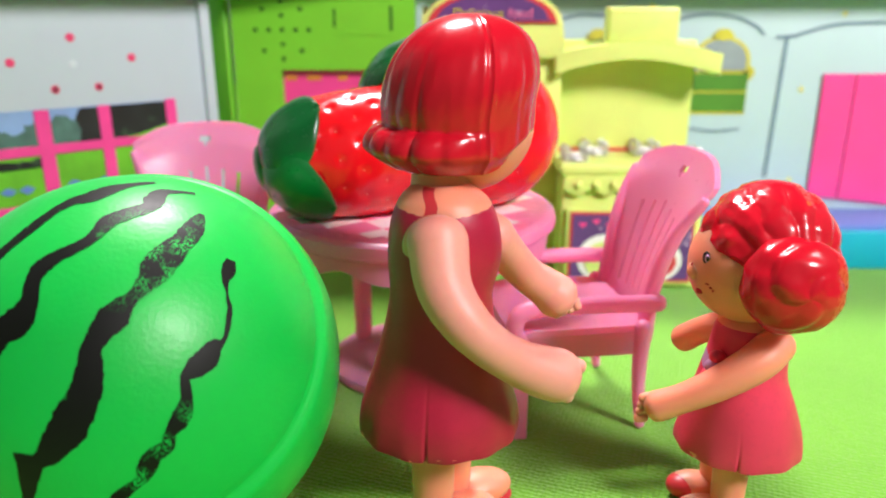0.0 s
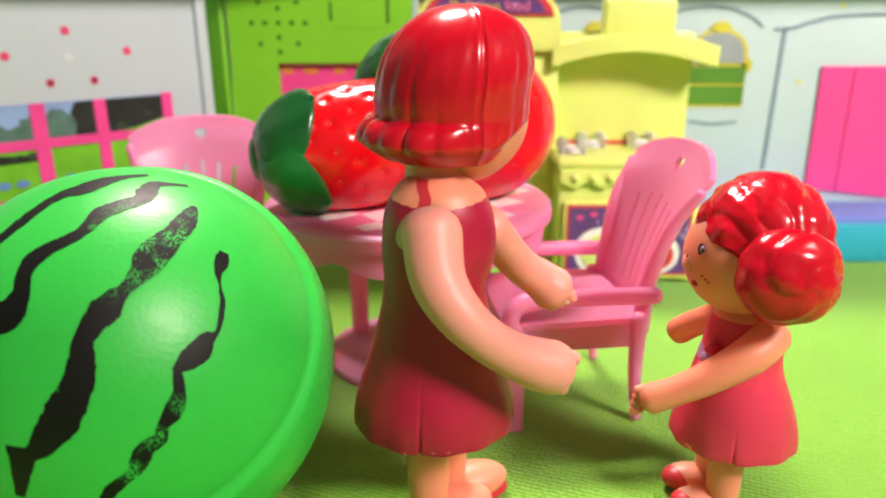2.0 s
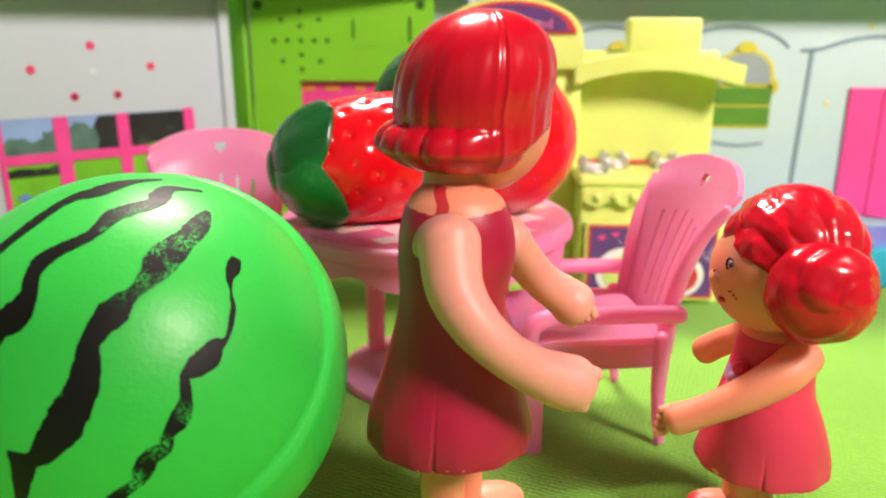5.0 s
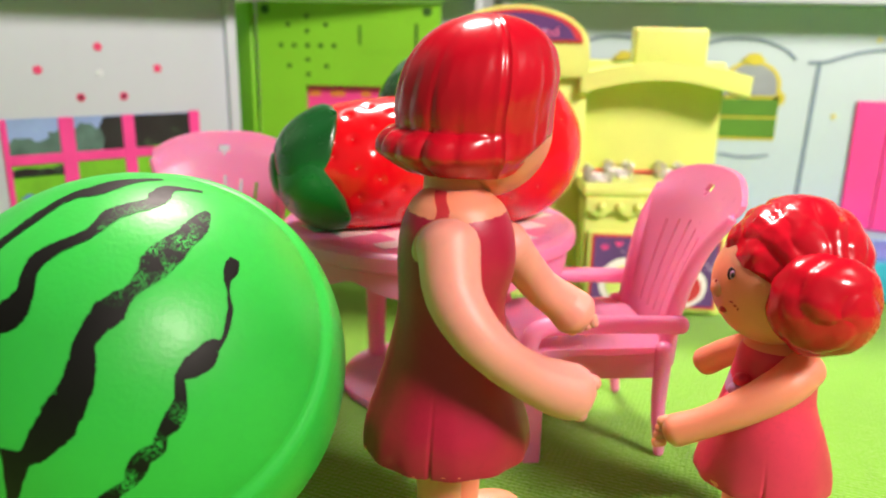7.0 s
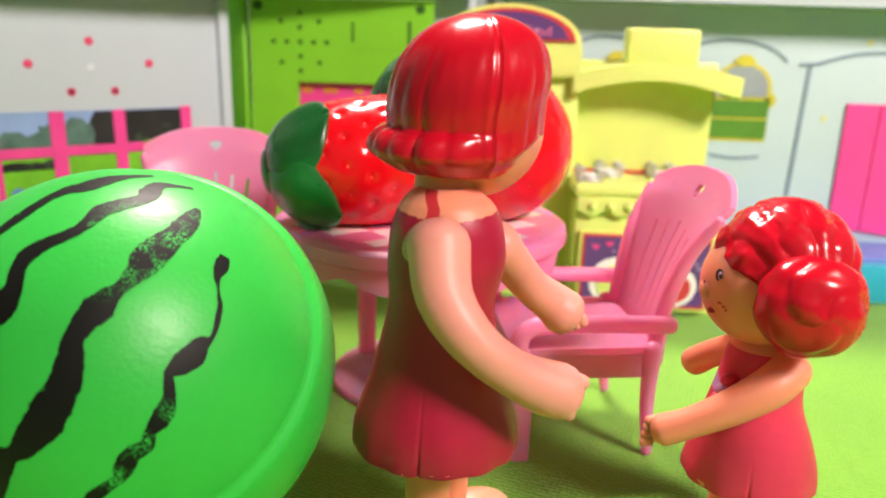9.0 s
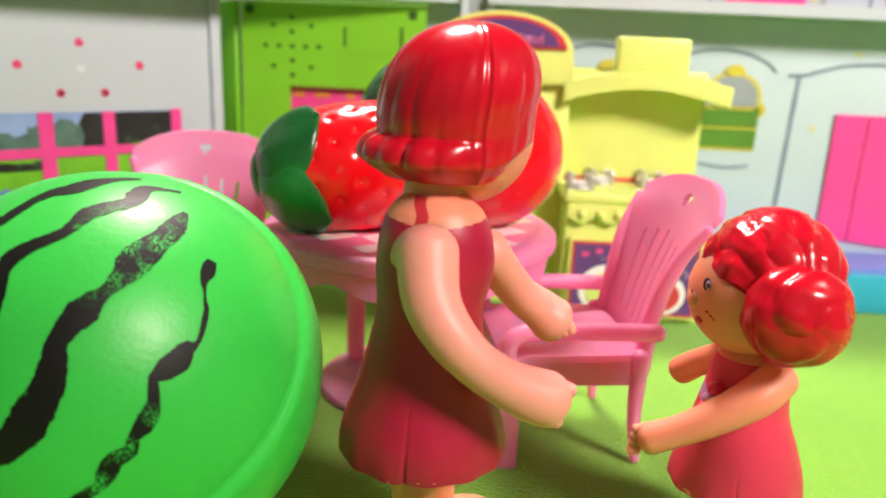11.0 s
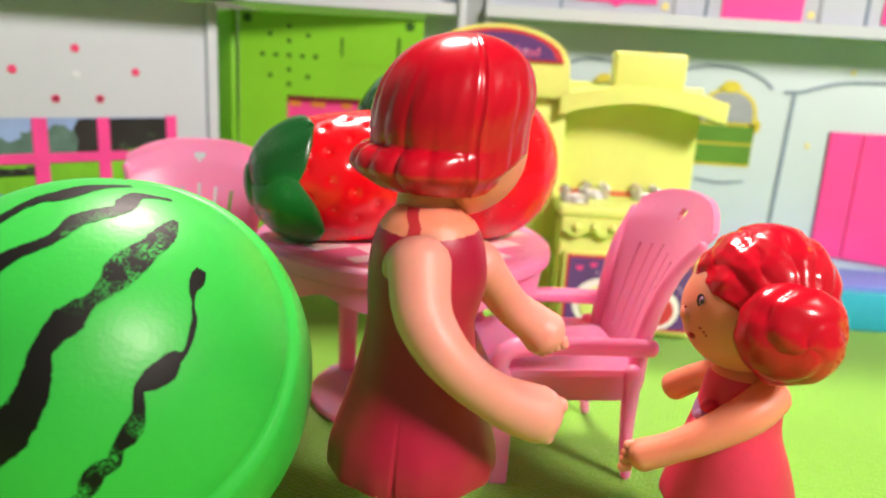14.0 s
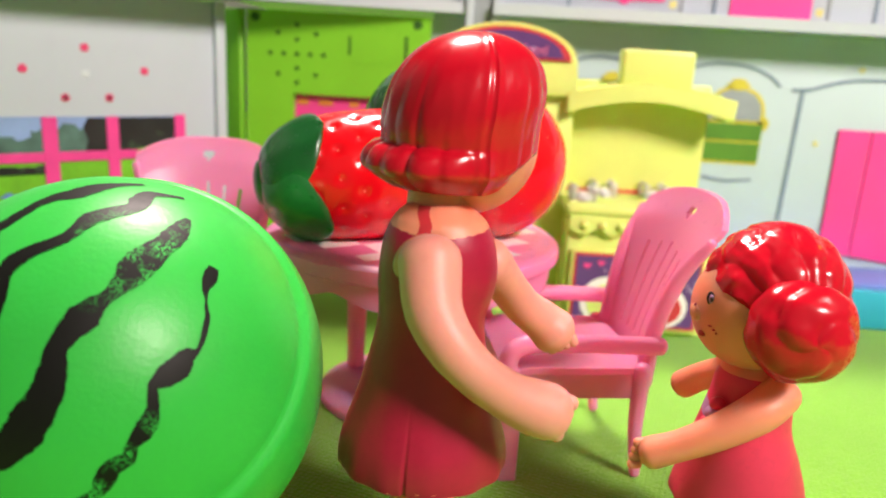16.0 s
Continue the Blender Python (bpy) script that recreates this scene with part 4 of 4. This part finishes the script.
# ---- dolls: one plain mesh each ----
def hair_cap(bm, centre, z_top, z_back, z_face, face, prof, flip, lobes, seam, mat, flat=1.0, groove=0.012, lean=0.0):
    """A moulded cap of hair: prof(s) radius from crown (0) to edge (1); flip(phi) pushes the lower edge out."""
    seg, n = 192, 64
    rings = []
    for j in range(n + 1):
        s = 0.005 + 0.995 * j / n
        ring = []
        for i in range(seg):
            ph = 2 * math.pi * i / seg
            front = step01(math.cos(ph - face), 0.0, 0.8)
            zb = z_back + (z_face - z_back) * front
            z = z_top - (z_top - zb) * s
            r = prof(s) + flip(ph) * 0.0034 * math.sqrt(max(0.0, 1 - ((s - 0.865) / 0.145) ** 2))
            lob = abs(math.sin(lobes * ph / 2))
            amp = groove * step01(s, 0.05, 0.3) * (0.16 + 0.84 * step01(abs(math.cos(ph - 0.15)), 0.25, 0.70)) + 0.040 * step01(s, 0.66, 0.74) * (0.35 + 0.65 * flip(ph)) * step01(-math.cos(ph - radians(20)), -0.25, 0.1)
            r *= 1 - amp * (1 - lob ** 0.6)
            d = math.atan2(math.sin(ph - seam), math.cos(ph - seam))
            r += 0.00045 * math.exp(-((d - 0.045) / 0.05) ** 2) + 0.00025 * math.exp(-((d + 0.06) / 0.05) ** 2) - 0.0006 * math.exp(-(d / 0.018) ** 2)
            r += 0.00016 * noise.noise(Vector((9 * math.cos(ph), 9 * math.sin(ph), 5 * s))) * step01(s, 0.1, 0.4)
            ring.append(Vector((centre[0] + lean * max(0.0, 1 - s / 0.62) + r * math.cos(ph), centre[1] + flat * r * math.sin(ph), z)))
        rings.append(ring)
    return grid_surface(bm, rings, mat=lambda p: mat)


def body_loft(bm, rows, seg, mat, scallop=0.0, lobes=14, crease=None):
    """rows: (cx, cy, z, rx, ry) from the top down."""
    rings = []
    path = spline(rows, 200)
    for k, (cx, cy, z, rx, ry) in enumerate(path):
        v = k / (len(path) - 1)
        ring = []
        for i in range(seg):
            a = 2 * math.pi * i / seg
            w = step01(v, 0.55, 1.0)
            sc = 1 + scallop * w * math.cos(lobes * a)
            if crease is not None:
                d = math.atan2(math.sin(a - crease), math.cos(a - crease))
                sc -= 0.075 * w * math.exp(-(d / 0.020) ** 2)
            ring.append(Vector((cx + rx * sc * math.cos(a), cy + ry * sc * math.sin(a), z + 0.0011 * step01(v, 0.9, 1.0) * math.cos(lobes * a + 1))))
        rings.append(ring)
    return grid_surface(bm, rings, mat=mat)


def fingers(bm, at, way, across, r, mat, count=4):
    way, across = Vector(way).normalized(), Vector(across).normalized()
    for i in range(count):
        o = Vector(at) + across * r * (i - (count - 1) / 2) * 1.35
        tube([(*o, r), (*(o + way * r * 1.2), r * 0.95)], 4, 10, bm=bm, mat=mat)


def build_mother():
    bm = bmesh.new()
    mats = [SKIN, DRESS, HAIR, SKIN_NEAR, PAINT_RED]
    hx, hy = 0.0031, 0.1300
    # head, jaw and nose
    ellipsoid((hx + 0.0012, hy + 0.0010, 0.0821), (0.0125, 0.0112, 0.0122), bm=bm, seg=48, rows=30)
    ellipsoid((hx + 0.0118, hy + 0.0082, 0.0838), (0.0016, 0.0016, 0.0016), bm=bm, seg=16, rows=10)

    def prof(s):
        return 0.0139 * (1 - (1 - min(1, s / 0.55)) ** 2.3) ** 0.48 * (1 - 0.02 * step01(s, 0.55, 0.75)) - 0.0024 * step01(s, 0.86, 1.0)

    flip = lambda ph: step01(math.cos(ph - radians(205)), -0.15, 0.85)
    hair_cap(bm, (hx, hy), 0.1012, 0.0752, 0.0790, radians(25), prof, flip, 18, radians(-72), 2, groove=0.026, lean=0.0020)
    # neck and torso
    tube([(0.0002, 0.1262, 0.0755, 0.0052), (0.0, 0.1245, 0.0690, 0.0055)], 8, 24, bm=bm, mat=0)
    rows = [(0.0002, 0.1232, 0.0730, 0.0044, 0.0042), (0.0004, 0.1230, 0.0719, 0.0062, 0.0054), (0.0007, 0.1228, 0.0699, 0.0081, 0.0070), (0.0008, 0.1225, 0.0660, 0.0096, 0.0082), (0.0008, 0.1222, 0.0600, 0.0101, 0.0086), (0.0002, 0.1222, 0.0530, 0.0093, 0.0084), (0.0, 0.1222, 0.0460, 0.0104, 0.0094),
            (-0.0002, 0.1222, 0.0380, 0.0124, 0.0112), (-0.0002, 0.1222, 0.0310, 0.0147, 0.0132), (-0.0002, 0.1222, 0.0265, 0.0151, 0.0136), (-0.0002, 0.1222, 0.0258, 0.0140, 0.0125), (-0.0002, 0.1222, 0.0262, 0.0080, 0.0070)]

    def cloth(p):
        if p.z < 0.0268 and noise.noise(p * 520) > 0.46:
            return 0
        if p.z > 0.0684 + 0.12 * abs(p.x - 0.0006):
            return 4 if abs(p.x + 0.0016 + 0.0003 * math.sin(p.z * 1500)) < 0.0010 and p.y < 0.122 else 0
        return 1

    body_loft(bm, rows, 420, cloth, 0.018, 13, radians(-99))
    # shoulder ring and arms that reach forward
    ellipsoid((0.0000, 0.1172, 0.0628), (0.0065, 0.0033, 0.0068), pose(0, 0, 0, 12, 0, 0), bm=bm, seg=40, rows=24)
    tube([(-0.0003, 0.1152, 0.0650, 0.0052), (0.0008, 0.1112, 0.0584, 0.0047), (0.0038, 0.1084, 0.0538, 0.0042), (0.0080, 0.1077, 0.0496, 0.0038), (0.0130, 0.1090, 0.0457, 0.0039), (0.0174, 0.1105, 0.0432, 0.0045), (0.0203, 0.1114, 0.0420, 0.0047)], 40, 24, bm=bm, mat=3)
    fingers(bm, (0.0216, 0.1117, 0.0412), (1, 0.1, -0.35), (0.35, 0.1, 1), 0.0014, 3, 4)
    tube([(0.0092, 0.1280, 0.0620, 0.0044), (0.0132, 0.1340, 0.0562, 0.0038), (0.0172, 0.1380, 0.0508, 0.0037), (0.0212, 0.1400, 0.0474, 0.0041), (0.0240, 0.1405, 0.0450, 0.0047)], 36, 22, bm=bm, mat=3)
    fingers(bm, (0.0255, 0.1392, 0.0436), (0.35, -0.1, -1), (1, 0, 0.45), 0.0011, 3, 4)
    # legs and feet
    for x, y in ((-0.0014, 0.1225), (0.0022, 0.1305)):
        tube([(x, y, 0.0300, 0.0045), (x, y, 0.0140, 0.0042), (x, y, 0.0040, 0.0038)], 14, 22, bm=bm, mat=0)
        ellipsoid((x + 0.0052, y + 0.0024, 0.0038), (0.0082, 0.0048, 0.0037), pose(0, 0, 0, 0, 0, 22), bm=bm, seg=30, rows=18)
        ellipsoid((x + 0.0052, y + 0.0024, 0.0012), (0.0084, 0.0050, 0.0012), pose(0, 0, 0, 0, 0, 22), bm=bm, seg=30, rows=12, mat=lambda p: 4)
    o = part("toy_doll", bm, mats, sharp=60)
    return tagged(o, "tall toy doll with glossy red bob and crimson dress", "doll", group="toy dolls")


def build_child():
    bm = bmesh.new()
    mats = [SKIN, DRESS_KID, HAIR, HAIR_ORANGE, INK, WHITE_INK, PAINT_RED, STEM]
    hx, hy, hz = 0.0600, 0.1300, 0.0565
    # face side looks to -x
    ellipsoid((hx - 0.0020, hy, hz - 0.0007), (0.0108, 0.0108, 0.0110), bm=bm, seg=48, rows=30)
    ellipsoid((hx - 0.0122, hy - 0.0008, hz - 0.0017), (0.0012, 0.0022, 0.0017), bm=bm, seg=16, rows=10)
    ellipsoid((hx - 0.0113, hy - 0.0026, hz - 0.0050), (0.0008, 0.0014, 0.0006), pose(0, 0, 0, 0, 0, -20), bm=bm, seg=16, rows=10, mat=lambda p: 6)
    # eye, brow, cheek marks, set on the face
    def on_face(x, z):
        x, z = x - 0.0012, z + 0.0008
        dx, dz = (x - hx + 0.0020) / 0.0108, (z - hz + 0.0007) / 0.0110
        return Vector((x, hy - 0.0108 * math.sqrt(max(0.02, 1 - dx * dx - dz * dz)) - 0.0001, z))

    for x, z, rx, rz, m in ((0.0497, 0.0578, 0.0007, 0.0012, 4), (0.0498, 0.0578, 0.0004, 0.0008, 7), (0.0499, 0.0578, 0.0003, 0.0005, 4),
                            (0.0500, 0.0530, 0.0004, 0.00018, 6), (0.0505, 0.0525, 0.0003, 0.0002, 6), (0.0509, 0.0520, 0.0002, 0.0002, 6), (0.0482, 0.0556, 0.0002, 0.0003, 6), (0.0522, 0.0597, 0.0002, 0.0007, 6)):
        lift = {4: 0.0, 7: 0.0002, 5: 0.0005, 6: 0.0}[m] + (0.0003 if rx == 0.0003 and m == 4 else 0)
        ellipsoid(on_face(x, z) + Vector((-0.5 * lift, -lift, 0)), (rx, 0.0003, rz), pose(0, 0, 0, 0, 0, -40), bm=bm, seg=16, rows=10, mat=lambda p, m=m: m)

    # hair swept back in ridges, as a shell over the head, open at the face
    rings = []
    seg, n = 160, 60
    for j in range(n + 1):
        th = math.pi * (0.004 + 0.70 * j / n)
        ring = []
        for i in range(seg):
            ph = 2 * math.pi * i / seg
            lim = step01(-math.cos(ph), 0.15, 0.75)
            tt = th * (1 - 0.34 * lim)
            d = Vector((math.sin(tt) * math.cos(ph), math.sin(tt) * math.sin(ph), math.cos(tt)))
            strand = abs(math.sin(8.0 * math.atan2(d.z + 0.25, d.x + 0.15 * d.y) + 1.6 * d.y + 1.1 * noise.noise(d * 2.6)))
            r = 1.0 - 0.040 * (1 - strand ** 0.7) * step01(th, 0.05, 0.4)
            r += (0.012 + 0.016 * step01(-d.x, 0.1, 0.6)) * noise.noise(d * 6.5) * step01(th, 0.05, 0.5)
            r += 0.035 * lim * math.sin(9 * ph) * math.exp(-((j / n - 0.88) / 0.12) ** 2)
            ring.append(Vector((hx + 0.0012 + 0.0126 * r * d.x, hy + 0.0126 * r * d.y, hz + 0.0022 + 0.0133 * r * d.z)))
        rings.append(ring)
    # orange-red with orange spots on the crown's +x part, plain red elsewhere
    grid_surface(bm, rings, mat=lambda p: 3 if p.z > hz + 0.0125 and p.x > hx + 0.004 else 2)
    # two side buns with coiled ridges
    for s in (-1, 1):
        c = Vector((hx + 0.0011, hy + s * 0.0122, hz - 0.0004))

        def coil(th, ph, s=s):
            d = Vector((math.sin(th) * math.cos(ph), math.sin(th) * math.sin(ph), math.cos(th)))
            crease = (1 - abs(math.sin(1.5 * ph + 2.6 * th)) ** 0.5) * math.sin(th) ** 0.5
            return 1 - 0.13 * crease + 0.06 * noise.noise(d * 2.3 + Vector((s, 0, 4))) + 0.015 * noise.noise(d * 5)

        # the bun's +x side takes the spotted orange-red
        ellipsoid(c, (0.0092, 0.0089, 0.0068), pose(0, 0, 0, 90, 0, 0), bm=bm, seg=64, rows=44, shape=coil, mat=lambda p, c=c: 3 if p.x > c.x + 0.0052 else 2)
    # dress
    rows = [(hx, hy, 0.0475, 0.0035, 0.0035), (hx, hy, 0.0455, 0.0046, 0.0042), (hx + 0.0004, hy, 0.0430, 0.0068, 0.0058), (hx + 0.0004, hy, 0.0390, 0.0075, 0.0064), (hx, hy, 0.0330, 0.0084, 0.0076), (hx + 0.0004, hy, 0.0270, 0.0103, 0.0094),
            (hx + 0.0007, hy, 0.0215, 0.0119, 0.0108), (hx + 0.0007, hy, 0.0178, 0.0124, 0.0113), (hx + 0.0007, hy, 0.0170, 0.0115, 0.0105), (hx, hy, 0.0174, 0.0060, 0.0055)]

    def cloth(p):
        if p.z > 0.0440 or (p.z < 0.0183 and noise.noise(p * 520) > 0.42):
            return 0
        if p.x < hx - 0.0045 and p.z > 0.0335 + 0.25 * (p.y - hy + 0.004) and p.z < 0.0365 + 0.25 * (p.y - hy + 0.004):
            return 7
        return 1

    body_loft(bm, rows, 380, cloth, 0.022, 11, radians(-108))
    for i in range(5):
        ellipsoid((hx - 0.0070 - 0.0007 * i, hy - 0.0040, 0.0385 - 0.0019 * i), (0.0016, 0.0014, 0.0013), bm=bm, seg=14, rows=10, mat=lambda p, i=i: 7 if i % 2 else 1)
    # arms
    tube([(hx + 0.0030, hy - 0.0058, 0.0420, 0.0036), (hx - 0.0015, hy - 0.0085, 0.0395, 0.0036), (hx - 0.0080, hy - 0.0090, 0.0355, 0.0032), (hx - 0.0140, hy - 0.0080, 0.0318, 0.0028), (hx - 0.0185, hy - 0.0066, 0.0292, 0.0030)], 34, 22, bm=bm, mat=0)
    fingers(bm, (hx - 0.0203, hy - 0.0062, 0.0288), (-1, 0.1, -0.3), (0.2, 0.2, 1), 0.0010, 0, 4)
    tube([(hx - 0.0020, hy + 0.0070, 0.0405, 0.0030), (hx - 0.0052, hy + 0.0105, 0.0375, 0.0028), (hx - 0.0080, hy + 0.0128, 0.0345, 0.0029)], 20, 18, bm=bm, mat=0)
    # legs and shoes
    for x, y in ((hx - 0.0010, hy - 0.0030), (hx - 0.0004, hy + 0.0055)):
        tube([(x, y, 0.0220, 0.0036), (x, y, 0.0090, 0.0034), (x, y, 0.0035, 0.0031)], 14, 20, bm=bm, mat=0)
        ellipsoid((x - 0.0040, y, 0.0030), (0.0062, 0.0036, 0.0029), pose(0, 0, 0, 0, 0, -6), bm=bm, seg=26, rows=16)
        ellipsoid((x - 0.0066, y, 0.0028), (0.0038, 0.0034, 0.0026), bm=bm, seg=22, rows=14, mat=lambda p: 6)
    o = part("toy_doll", bm, mats, sharp=60)
    return tagged(o, "small toy doll with red hair buns and rose dress", "doll", group="toy dolls")


def motions():
    pass


build_surround()
build_west_wall()
build_green_unit()
build_north_wall()
build_upper_floor()
build_kitchen()
build_table()
chair = build_chair()
chair.matrix_world = pose(0.0310, 0.1775, 0, 0, 0, -82)
copy_thing(chair, pose(-0.0685, 0.1980, 0, 0, 0, 14))
build_melon()
LEAF_SPIN = 0.64
axis = look((0, 0, 0), (0.95, 0.25, 0.10))
build_strawberry(Matrix.Translation((-0.0200, 0.1908, 0.0660)) @ axis @ pose(0, 0, 0, 0, 0, 20), 0.058, 0.0330, "red plastic toy strawberry with dark green leaves lying down", LEAF_SPIN, leaves=4, reach_out=0.25, blunt=3.6)
axis = look((0, 0, 0), (0.85, -0.30, -0.20))
build_strawberry(Matrix.Translation((0.0034, 0.2050, 0.0714)) @ axis, 0.058, 0.0440, "large red plastic toy strawberry behind the other one", 0.9)
build_mother()
build_child()
motions()
